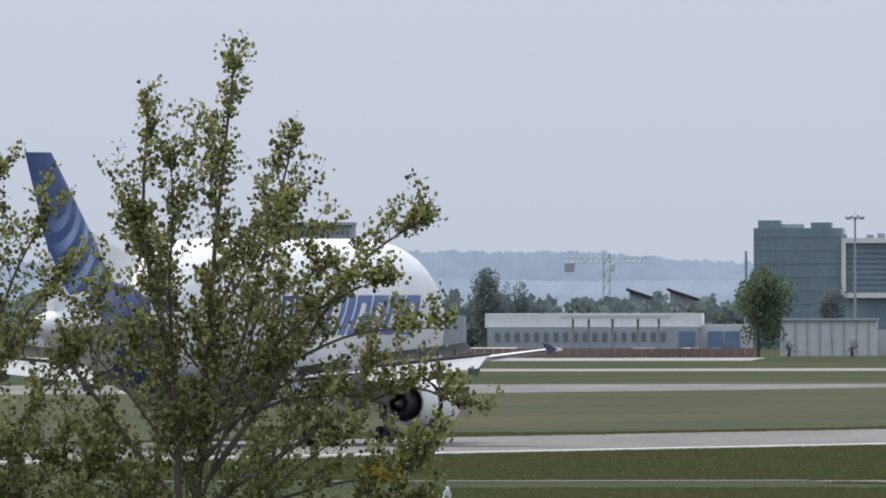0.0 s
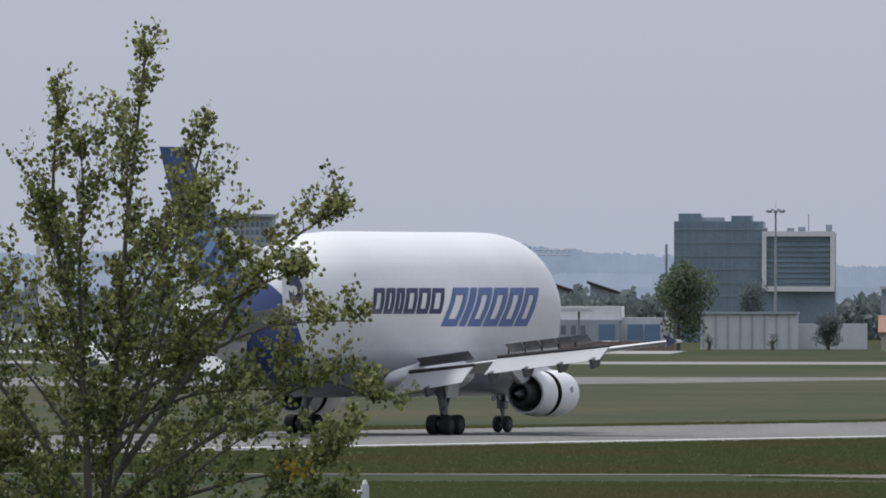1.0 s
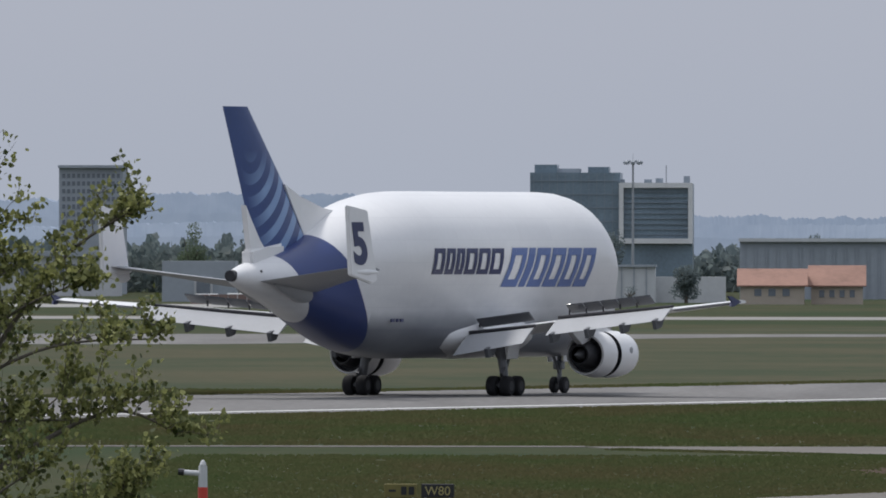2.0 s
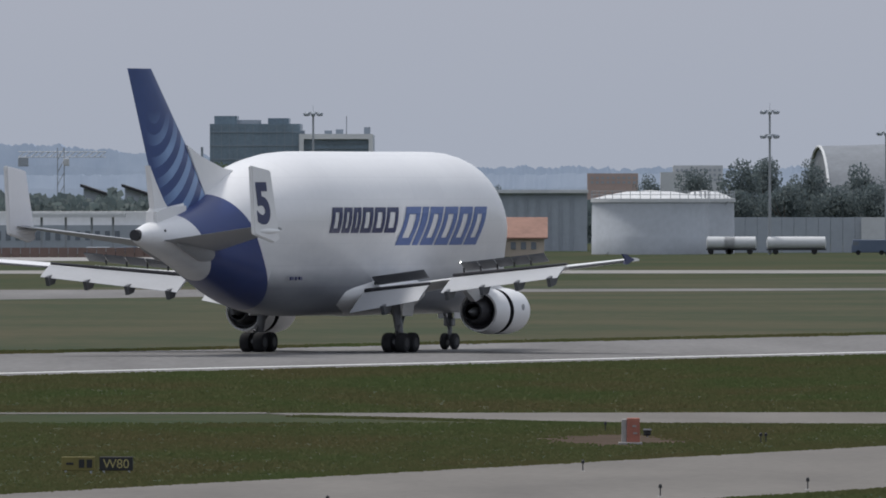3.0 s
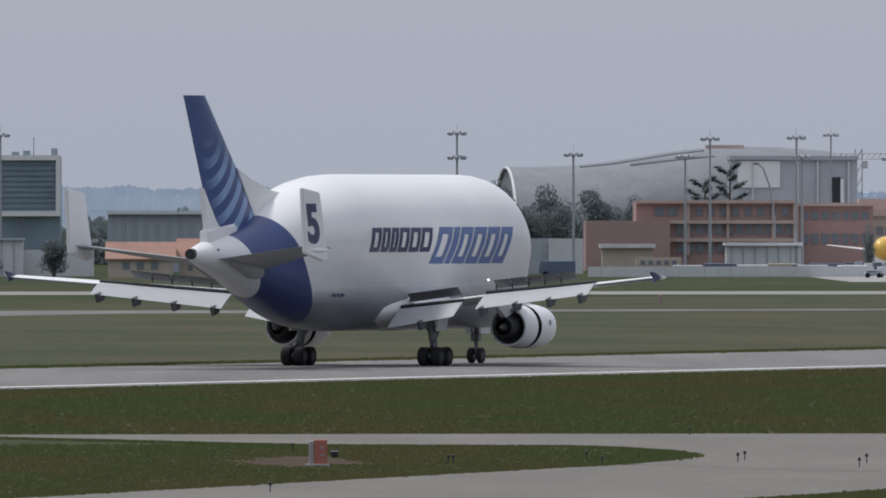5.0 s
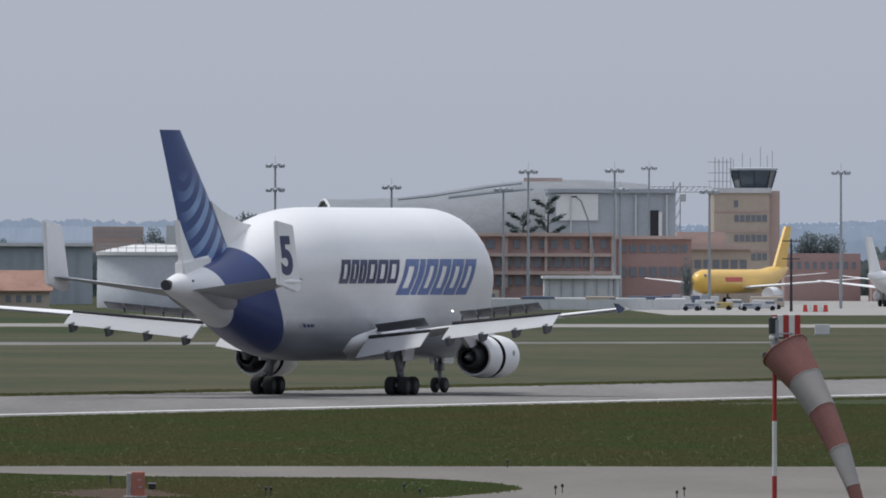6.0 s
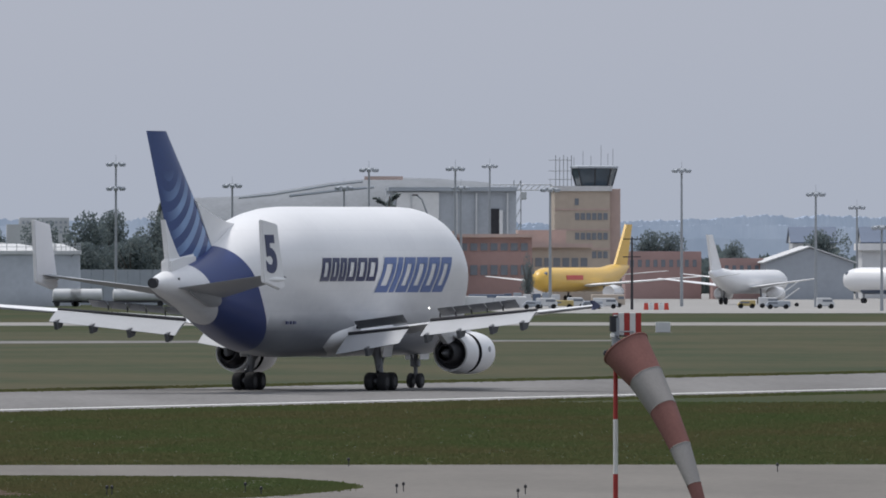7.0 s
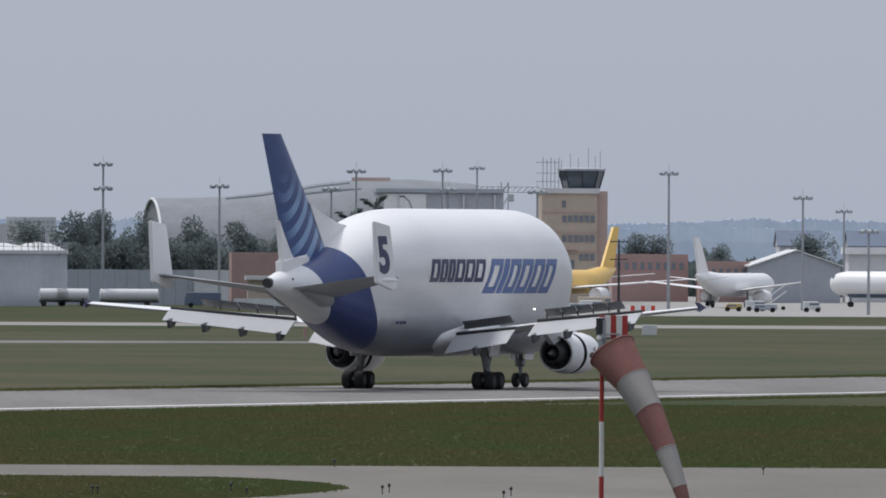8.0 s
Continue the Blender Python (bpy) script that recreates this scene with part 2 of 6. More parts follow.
# ---- the bulbous transport aircraft: y forward, x right, origin on the ground under the main gear ----
def livery():
    m = material("fuselage_paint", (0.75, 0.75, 0.755), 0.30, vary=0.03, scale=5, spec=0.5)
    n, l = m.node_tree.nodes, m.node_tree.links
    b = n["Principled BSDF"]
    base = b.inputs["Base Color"].links[0].from_socket
    tc, sep = n.new("ShaderNodeTexCoord"), n.new("ShaderNodeSeparateXYZ")
    l.new(tc.outputs["Object"], sep.inputs[0])

    def calc(op, a, c):
        q = n.new("ShaderNodeMath")
        q.operation = op
        for i, s in enumerate((a, c)):
            if isinstance(s, float):
                q.inputs[i].default_value = s
            else:
                l.new(s, q.inputs[i])
        return q.outputs[0]
    y, z = sep.outputs["Y"], sep.outputs["Z"]
    # blue band round the tail: its front edge leans forward towards the belly
    front = calc("ADD", y, calc("MULTIPLY", calc("SUBTRACT", z, 8.6), 0.80))
    rear = calc("ADD", y, calc("MULTIPLY", calc("SUBTRACT", z, 8.5), 0.92))
    band = calc("MULTIPLY", calc("LESS_THAN", front, -17.85), calc("GREATER_THAN", rear, -23.6))
    mx = n.new("ShaderNodeMix")
    mx.data_type = "RGBA"
    l.new(band, mx.inputs[0])
    l.new(base, mx.inputs[6])
    mx.inputs[7].default_value = (0.024, 0.048, 0.18, 1)
    # underside shade painted grey into the colour, and thin seams between the skin panels
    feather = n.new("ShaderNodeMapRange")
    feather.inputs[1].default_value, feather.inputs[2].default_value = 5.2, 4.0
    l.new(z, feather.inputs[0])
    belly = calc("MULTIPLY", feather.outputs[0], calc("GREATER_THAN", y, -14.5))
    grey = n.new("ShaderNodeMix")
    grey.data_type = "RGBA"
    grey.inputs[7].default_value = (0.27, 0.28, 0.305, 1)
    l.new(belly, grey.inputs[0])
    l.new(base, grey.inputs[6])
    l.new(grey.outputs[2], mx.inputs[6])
    mp = n.new("ShaderNodeCombineXYZ")
    l.new(y, mp.inputs[0])
    l.new(z, mp.inputs[1])
    # exhaust soot streaks along the lower flank, with its shade painted in by height
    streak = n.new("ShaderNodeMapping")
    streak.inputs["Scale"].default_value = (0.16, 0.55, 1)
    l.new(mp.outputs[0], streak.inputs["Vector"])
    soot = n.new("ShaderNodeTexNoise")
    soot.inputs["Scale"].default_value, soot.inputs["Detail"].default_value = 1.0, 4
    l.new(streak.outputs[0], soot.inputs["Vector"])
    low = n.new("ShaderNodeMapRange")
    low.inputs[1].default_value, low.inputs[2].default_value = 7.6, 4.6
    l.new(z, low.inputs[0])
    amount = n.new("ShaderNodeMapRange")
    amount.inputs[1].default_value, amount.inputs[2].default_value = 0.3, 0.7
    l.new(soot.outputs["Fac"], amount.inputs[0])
    soot_and_shade = n.new("ShaderNodeMix")
    soot_and_shade.data_type, soot_and_shade.blend_type = "RGBA", "MULTIPLY"
    l.new(calc("MULTIPLY", calc("MULTIPLY", low.outputs[0], 0.85), calc("ADD", calc("MULTIPLY", amount.outputs[0], 0.7), 0.3)), soot_and_shade.inputs[0])
    soot_and_shade.inputs[7].default_value = (0.43, 0.46, 0.51, 1)
    l.new(mx.outputs[2], soot_and_shade.inputs[6])
    br = n.new("ShaderNodeTexBrick")
    br.inputs["Scale"].default_value = 1.0
    br.inputs["Brick Width"].default_value, br.inputs["Row Height"].default_value = 4.6, 1.35
    br.inputs["Mortar Size"].default_value = 0.022
    br.inputs["Color1"].default_value, br.inputs["Color2"].default_value = (1, 1, 1, 1), (0.965, 0.965, 0.97, 1)
    br.inputs["Mortar"].default_value = (0.93, 0.93, 0.935, 1)
    l.new(mp.outputs[0], br.inputs["Vector"])
    seam = n.new("ShaderNodeMix")
    seam.data_type, seam.blend_type = "RGBA", "MULTIPLY"
    seam.inputs[0].default_value = 1.0
    l.new(soot_and_shade.outputs[2], seam.inputs[6])
    l.new(br.outputs["Color"], seam.inputs[7])
    l.new(seam.outputs[2], b.inputs["Base Color"])
    return m


def fin_paint():
    m = material("fin_paint", (0.026, 0.058, 0.19), 0.35, vary=0.1, scale=3)
    n, l = m.node_tree.nodes, m.node_tree.links
    b = n["Principled BSDF"]
    base = b.inputs["Base Color"].links[0].from_socket
    tc = n.new("ShaderNodeTexCoord")
    mp = n.new("ShaderNodeMapping")
    mp.inputs["Location"].default_value = (0, 26.3, -15.0)
    l.new(tc.outputs["Object"], mp.inputs["Vector"])
    wv = n.new("ShaderNodeTexWave")
    wv.wave_type, wv.rings_direction = "RINGS", "X"
    wv.inputs["Scale"].default_value = 0.235
    wv.inputs["Distortion"].default_value = 0.6
    wv.inputs["Detail"].default_value = 0
    l.new(mp.outputs[0], wv.inputs["Vector"])
    sep = n.new("ShaderNodeSeparateXYZ")
    l.new(tc.outputs["Object"], sep.inputs[0])
    rng = n.new("ShaderNodeMapRange")
    rng.inputs[1].default_value, rng.inputs[2].default_value = 14.8, 12.6
    l.new(sep.outputs["Z"], rng.inputs[0])
    st = n.new("ShaderNodeMath")
    st.operation = "GREATER_THAN"
    st.inputs[1].default_value = 0.52
    l.new(wv.outputs["Fac"], st.inputs[0])
    mu = n.new("ShaderNodeMath")
    mu.operation = "MULTIPLY"
    l.new(st.outputs[0], mu.inputs[0])
    l.new(rng.outputs[0], mu.inputs[1])
    slope, ahead, fade, both = [n.new("ShaderNodeMath") for _ in range(4)]
    slope.operation, slope.inputs[1].default_value = "MULTIPLY", 0.524
    l.new(sep.outputs["Z"], slope.inputs[0])
    ahead.operation = "ADD"
    l.new(sep.outputs["Y"], ahead.inputs[0])
    l.new(slope.outputs[0], ahead.inputs[1])
    fade.operation, fade.use_clamp = "MULTIPLY_ADD", True
    fade.inputs[1].default_value, fade.inputs[2].default_value = 0.42, 8.55
    l.new(ahead.outputs[0], fade.inputs[0])
    both.operation = "MULTIPLY"
    l.new(mu.outputs[0], both.inputs[0])
    l.new(fade.outputs[0], both.inputs[1])
    mx = n.new("ShaderNodeMix")
    mx.data_type = "RGBA"
    l.new(both.outputs[0], mx.inputs[0])
    l.new(base, mx.inputs[6])
    mx.inputs[7].default_value = (0.20, 0.31, 0.52, 1)
    l.new(mx.outputs[2], b.inputs["Base Color"])
    return m


STATIONS = [  # y, lower lobe centre and radius, upper lobe centre and radius
    (24.6, 4.5, 0.2, 4.6, 0.2), (23.6, 4.7, 1.25, 4.9, 1.2), (22.3, 4.9, 2.0, 5.7, 2.0), (21.6, 5.0, 2.4, 6.4, 2.45),
    (20.8, 5.1, 2.65, 7.15, 2.95), (19.8, 5.1, 2.78, 7.75, 3.4), (18.3, 5.1, 2.82, 8.28, 3.69), (16.7, 5.1, 2.82, 8.49, 3.81),
    (14.7, 5.1, 2.82, 8.55, 3.85), (8.0, 5.1, 2.82, 8.55, 3.85), (2.0, 5.1, 2.82, 8.55, 3.85), (-5.0, 5.1, 2.82, 8.55, 3.85), (-8.0, 5.12, 2.82, 8.52, 3.82),
    (-10.5, 5.2, 2.8, 8.42, 3.66), (-13.0, 5.4, 2.72, 8.25, 3.38), (-15.5, 5.72, 2.52, 8.05, 2.98), (-18.0, 6.12, 2.2, 7.68, 2.36),
    (-21.0, 6.58, 1.74, 7.32, 1.78), (-24.0, 6.94, 1.24, 7.20, 1.28), (-26.6, 7.14, 0.82, 7.22, 0.86), (-28.2, 7.2, 0.46, 7.24, 0.48), (-28.6, 7.22, 0.34, 7.24, 0.36)]


def hull_ring(y, zl, rl, zu, ru, n=56):
    zm = ((zu - ru) + (zl + rl)) / 2
    ring = []
    for k in range(n):
        a = math.tau * k / n
        dx, dz = math.sin(a), math.cos(a)
        best = 0.05
        for i in range(13):   # straight flanks between the two lobes
            zc, r = zl + (zu - zl) * i / 12, rl + (ru - rl) * i / 12
            o = zm - zc
            disc = (o * dz) ** 2 - (o * o - r * r)
            if disc > 0:
                best = max(best, -o * dz + math.sqrt(disc))
        ring.append((best * dx, y, zm + best * dz))
    return ring


def smooth_stations(per=3):
    out = []
    for i in range(len(STATIONS) - 1):
        p0, p1, p2, p3 = (STATIONS[max(0, i - 1)], STATIONS[i], STATIONS[i + 1], STATIONS[min(len(STATIONS) - 1, i + 2)])
        for k in range(per):
            s = k / per
            row = []
            for a, b, c, d in zip(p0, p1, p2, p3):
                row.append(0.5 * (2 * b + (c - a) * s + (2 * a - 5 * b + 4 * c - d) * s * s + (3 * b - a - 3 * c + d) * s ** 3))
            out.append(row)
    return out + [STATIONS[-1]]


HULL = smooth_stations()


def hull_x(y, z):
    """Half width of the hull at a station and height."""
    for a, b in zip(HULL, HULL[1:]):
        if b[0] <= y <= a[0]:
            f = (a[0] - y) / (a[0] - b[0])
            zl, rl, zu, ru = [p + (q - p) * f for p, q in zip(a[1:], b[1:])]
            best = 0.01
            for i in range(13):
                zc, r = zl + (zu - zl) * i / 12, rl + (ru - rl) * i / 12
                best = max(best, r * r - (z - zc) ** 2)
            return math.sqrt(best)
    return 0.1


def side_patch(bm, y0, y1, z0, z1, lean, off=0.03, base=7.0):
    """A painted block that follows the hull's right side."""
    grid = []
    for i in range(7):
        z = z0 + (z1 - z0) * i / 6
        row = []
        for j in range(4):
            y = y0 + (y1 - y0) * j / 3 + lean * (z - base)
            row.append(bm.verts.new((hull_x(y, z) + off, y, z)))
        grid.append(row)
    for a, b in zip(grid, grid[1:]):
        for j in range(3):
            bm.faces.new((a[j], a[j + 1], b[j + 1], b[j]))


def cargo_jet():
    root = tagged(new("cargo_aircraft"), label="bulbous white cargo jet with blue tail rolling on runway", category="aircraft")
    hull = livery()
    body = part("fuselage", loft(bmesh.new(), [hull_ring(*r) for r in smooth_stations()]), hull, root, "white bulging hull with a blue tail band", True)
    # tail cone exhaust
    part("tail_exhaust", revolve([(-28.9, 0.22), (-28.9, 0.33), (-28.5, 0.36), (-28.5, 0.1)], "Y", (0, 0, 7.31), 16), DARK, root)
    for k, (y0, y1) in enumerate(((-12.6, -11.9), (-11.7, -11.4), (-11.2, -10.6))):
        part("registration_bar", boxed((2.93 if k == 0 else 2.91, (y0 + y1) / 2, 4.62), (0.1, (y1 - y0) * 0.6, 0.2)), NAVY, body)
    # fin
    fin = fin_paint()
    bm = bmesh.new()
    rings = []
    for s in (0.0, 0.25, 0.5, 0.75, 1.0):
        z = 8.2 + (17.35 - 8.2) * s
        te = -23.9 - 2.4 * min(s, 0.25) / 0.25 - 3.6 * max(0.0, s - 0.25) / 0.75
        le, th = -16.4 - 10.1 * s, 0.38 * (1 - s) + 0.13 * s
        rings.append([(zz - z, y, z) for (_, y, zz) in wing_section(le, te, 0, z, th)])
    loft(bm, rings)
    part("fin", bm, fin, root, "dark blue fin with pale wave stripes", True)
    bm = bmesh.new()
    plate(bm, [(0, -14.6, 11.2), (0, -16.2, 11.35), (0, -19.4, 12.05), (0, -21.6, 12.75), (0, -18.6, 9.4), (0, -16.0, 9.6)], 0.34, "X")
    part("dorsal_fillet", bm, WHITE, root, "white dorsal fillet before the fin")
    bm = bmesh.new()
    plate(bm, [(0, -23.6, 8.4), (0, -26.25, 8.6), (0, -26.55, 9.6), (0, -27.0, 11.5), (0, -26.2, 10.6), (0, -25.0, 9.4)], 0.34, "X")
    part("rudder_fairing", bm, WHITE, root, "white lower rudder fairing")
    bm = bmesh.new()
    plate(bm, [(0, -22.0, 8.3), (0, -26.5, 7.75), (0, -26.6, 8.88), (0, -24.4, 9.0), (0, -22.0, 9.25)], 0.75, "X")
    bmesh.ops.bevel(bm, geom=bm.edges[:], offset=0.16, segments=2, affect="EDGES")
    part("rudder_root_box", bm, WHITE, root, "white fairing at the rudder foot", True)
    part("cone_vent", tubed((0.7, -26.3, 7.55), (0.9, -26.3, 7.58), 0.08, 0.08, 10), DARK, root)
    # tailplane with end plates
    for sx in (1, -1):
        bm = bmesh.new()
        loft(bm, [wing_section(-19.6, -26.4, sx * 0.8, 7.0, 0.42), wing_section(-25.2, -28.6, sx * 8.1, 7.75, 0.2)])
        for v in bm.verts:   # trimmed: the leading edge points down
            v.co.z -= 0.10 * (v.co.y + 26.6) * (1.25 - abs(v.co.x) / 12)
        # the grey is deepened, shade of the underside put into the colour
        tp = part("tailplane", bm, GREYP, root, "grey tailplane half", True)
        bm = revolve([(-25.6, 0.05), (-24.6, 0.3), (-22.4, 0.62), (-20.2, 0.5), (-19.2, 0.1)], "Y", (0, 0, 0), 16)
        for v in bm.verts:
            v.co.x, v.co.z = v.co.x * 0.7 + sx * 1.35, v.co.z * 1.25 + 6.55 - 0.1 * (v.co.y + 23)
        part("root_fairing", bm, GREYP, tp, smooth=True)
        bm = bmesh.new()
        plate(bm, [(sx * 8.1, -25.8, 7.05), (sx * 8.1, -26.6, 6.85), (sx * 8.1, -29.5, 7.35), (sx * 8.1, -29.95, 11.5), (sx * 8.1, -27.2, 11.2)], 0.26, "X")
        bmesh.ops.bevel(bm, geom=bm.edges[:], offset=0.07, segments=2, affect="EDGES")
        ep = part("end_plate", bm, WHITE, root, "white end plate fin")
        pod = revolve([(-29.0, 0.05), (-28.6, 0.16), (-27.4, 0.22), (-26.2, 0.17), (-25.5, 0.05)], "Y", (sx * 8.1, 0, 7.55), 12)
        part("tip_pod", pod, WHITE, tp, smooth=True)
        if sx == 1:
            cu = bpy.data.curves.new("tail_number", "FONT")
            cu.body, cu.size, cu.extrude = "5", 3.3, 0.01
            cu.offset = 0.13
            tmp = bpy.data.objects.new("tmp", cu)
            scene.collection.objects.link(tmp)
            bpy.context.view_layer.update()
            dg = bpy.context.evaluated_depsgraph_get()
            me = bpy.data.meshes.new_from_object(tmp.evaluated_get(dg))
            bpy.data.objects.remove(tmp)
            me.materials.append(NAVY)
            me.transform(Matrix.Translation((8.25, -29.1, 8.12)) @ Matrix(((0, 0, 1, 0), (1.25, -0.28, 0, 0), (0, 1, 0, 0), (0, 0, 0, 1))))
            num = new("tail_number", me)
            num.parent = ep
    # wings, flaps and raised spoilers
    for sx in (1, -1):
        bm = bmesh.new()
        loft(bm, [wing_section(9.6, -0.4, sx * 2.2, 3.75, 0.62), wing_section(5.9, -0.6, sx * 8.2, 4.48, 0.42),
                  wing_section(-0.1, -3.1, sx * 16.5, 5.22, 0.32), wing_section(-4.0, -6.2, sx * 22.5, 5.75, 0.22)])
        wing = part("wing", bm, WHITE, root, "white swept wing", True)
        bm = bmesh.new()
        plate(bm, [(sx * 22.55, -5.0, 5.76), (sx * 22.55, -6.1, 5.48), (sx * 22.55, -6.6, 5.5), (sx * 22.55, -6.4, 5.78), (sx * 22.55, -6.9, 6.12), (sx * 22.55, -6.3, 6.1)], 0.1, "X")
        part("wingtip_fence", bm, NAVY, wing, "dark blue wingtip fence")
        # thin strip coloured dark to stand for the outer wing's underside shade
        bm = bmesh.new()
        loft(bm, [wing_section(-2.9, -3.9, sx * 17.6, 5.24, 0.13), wing_section(-5.6, -6.35, sx * 22.3, 5.62, 0.09)])
        part("aileron", bm, SPOILER, wing, "drooped aileron, coloured dark as the wing's underside shade", True)
        for x0, x1, y0, y1, za, zb, ch, dr in ((2.9, 7.3, -1.2, -1.3, 3.8, 4.25, 2.3, 1.25), (8.9, 17.4, -1.3, -3.5, 4.74, 5.46, 1.9, 0.95)):
            bm = bmesh.new()
            loft(bm, [wing_section(y0, y0 - ch, sx * x0, za - 0.1, 0.16), wing_section(y1, y1 - ch * 0.75, sx * x1, zb - 0.1, 0.12)])
            for v in bm.verts:   # flaps turned down behind the wing
                s = (abs(v.co.x) - x0) / (x1 - x0)
                v.co.z += (v.co.y - (y0 + (y1 - y0) * s)) * dr / ch
            flap = part("flap", bm, FLAPGREY, wing, "lowered pale flap", True)
            # a dark bar drawn in for the shade between wing and flap
            part("slot_shade", tubed((sx * x0, y0 + 0.12, za + 0.02), (sx * x1, y1 + 0.12, zb + 0.02), 0.13, 0.09, 8), DARK, flap, "dark bar for the shade in the gap before the flap")
            for s in ((0.5,) if x0 < 5 else (0.06, 0.36, 0.66, 0.94)):   # track fairings under the trailing edge
                x, c = sx * (x0 + (x1 - x0) * s), ch * (1 - 0.25 * s)
                y, z = y0 + (y1 - y0) * s - c, za + (zb - za) * s - 0.1 - c * dr / ch
                bm = bmesh.new()
                plate(bm, [(x, y + 1.3, z + 0.42), (x, y - 0.3, z + 0.04), (x, y - 0.05, z - 0.5), (x, y + 0.7, z - 0.36)], 0.24, "X")
                part("flap_fairing", bm, SPOILER, flap)
        for x0, x1, y0, y1, za, zb, k in ((2.9, 6.8, 0.75, 0.35, 4.12, 4.6, 1), (9.3, 15.6, -0.2, -1.8, 5.0, 5.62, 5)):
            for i in range(k):
                a, b = i / k, (i + 0.94) / k
                pa = (x0 + (x1 - x0) * a, y0 + (y1 - y0) * a, za + (zb - za) * a)
                pb = (x0 + (x1 - x0) * b, y0 + (y1 - y0) * b, za + (zb - za) * b)
                bm = bmesh.new()
                q = [(sx * pa[0], pa[1], pa[2] + 0.05), (sx * pb[0], pb[1], pb[2] + 0.05), (sx * pb[0], pb[1] - 0.8, pb[2] + 0.52), (sx * pa[0], pa[1] - 0.8, pa[2] + 0.52)]
                plate(bm, q, 0.07, "Z")
                sp = part("spoiler", bm, SPOILER, wing, "raised grey spoiler")
                part("actuator", tubed((sx * pa[0], pa[1] - 0.3, pa[2] - 0.1), (sx * pa[0], pa[1] - 0.35, pa[2] + 0.22), 0.06, n=6), DARK, sp)
        # engine
        e = (sx * 7.95, 0, 2.5)
        eng = part("engine", revolve([(9.9, 1.08), (10.05, 1.2), (9.9, 1.3), (9.0, 1.42), (8.0, 1.44), (7.15, 1.41), (7.15, 1.1)], "Y", e, 36), WHITE, root, "white engine nacelle with open reverser", True)
        part("reverser_gap", revolve([(7.138, 1.4), (7.138, 1.12), (6.2, 1.12)], "Y", e, 36), DARK, eng)
        part("rear_cowl", revolve([(6.5, 1.15), (6.5, 1.43), (5.8, 1.38), (4.8, 1.24), (4.8, 1.12), (6.3, 1.15)], "Y", e, 36, False), WHITE, eng, smooth=True)
        part("fan_duct", revolve([(6.4, 1.16), (5.2, 1.10), (5.18, 0.85), (6.4, 0.85)], "Y", e, 28, False), DARK, eng)
        part("core_nozzle", revolve([(6.4, 0.98), (5.0, 0.86), (3.9, 0.62), (3.9, 0.52), (5.2, 0.6)], "Y", e, 28, False), DARK, eng, "dark burnt metal nozzle", True)
        part("exhaust_plug", revolve([(5.2, 0.5), (4.2, 0.36), (3.3, 0.05)], "Y", e, 20), STEEL, eng, smooth=True)
        part("roundel", tubed((e[0] + sx * 1.40, 8.5, 2.75), (e[0] + sx * 1.445, 8.5, 2.75), 0.2, 0.2, 18), GREYP, eng, "blue disc on the nacelle")
        bm = bmesh.new()
        plate(bm, [(e[0], 9.2, 3.8), (e[0], 4.2, 3.0), (e[0], 2.0, 4.1), (e[0], 5.6, 4.5)], 0.36, "X")
        part("pylon", bm, WHITE, eng)
    # wing root fairing
    bm = revolve([(-6.0, 0.3), (-3.0, 1.3), (2.0, 1.75), (7.0, 1.7), (11.0, 0.9), (12.5, 0.2)], "Y", (0, 0, 0), 24)
    for v in bm.verts:
        v.co.x, v.co.z = v.co.x * 1.95, v.co.z * 0.85 + 3.7
    part("belly_fairing", bm, WHITE, root, smooth=True)
    # gear
    for sx in (1, -1):
        g = part("main_gear", tubed((sx * 4.8, 0, 0.75), (sx * 4.3, 0, 4.0), 0.24, 0.32, 12), STEEL, root, "main landing gear leg with four wheels")
        part("drag_strut", tubed((sx * 4.8, 0, 1.5), (sx * 3.4, 0.4, 3.6), 0.1), STEEL, g)
        part("side_stay", tubed((sx * 4.75, 0, 1.3), (sx * 4.6, 1.8, 3.6), 0.1), STEEL, g)
        part("torque_link", plate(bmesh.new(), [(sx * 4.8, -0.2, 1.0), (sx * 4.8, -0.62, 1.35), (sx * 4.8, -0.2, 1.75)], 0.2, "X"), STEEL, g)
        part("bogie_beam", tubed((sx * 4.8, -0.95, 0.66), (sx * 4.8, 0.95, 0.66), 0.14), STEEL, g)
        part("gear_door", boxed((sx * 5.25, 0.2, 2.9), (0.08, 1.6, 1.3), (0, sx * 8, 0), 0.02), WHITE, g)
        for wy in (-0.72, 0.72):
            for wx in (-0.45, 0.45):
                tyre(g, sx * 4.8 + wx, wy, 0.62, 0.6)
    g = part("nose_gear", tubed((0, 18.6, 0.6), (0, 18.7, 3.2), 0.14, 0.17, 12), STEEL, root, "nose landing gear leg with two wheels")
    part("steering_box", boxed((0, 18.55, 1.75), (0.62, 0.5, 0.55), bevel=0.06), STEEL, g)
    part("drag_strut", tubed((0, 18.6, 1.2), (0, 17.2, 3.0), 0.09), STEEL, g)
    for sx in (1, -1):
        part("gear_door", boxed((sx * 0.55, 18.9, 2.35), (0.06, 1.7, 0.8), (0, sx * 6, 0), 0.015), WHITE, g)
        tyre(g, sx * 0.33, 18.6, 0.52, 0.34)
    bm = bmesh.new()
    bmesh.ops.create_icosphere(bm, subdivisions=2, radius=0.045, matrix=Matrix.Translation((3.12, 13.2, 5.5)))
    part("wing_light", bm, LAMP, body, "small lit white wing inspection light")
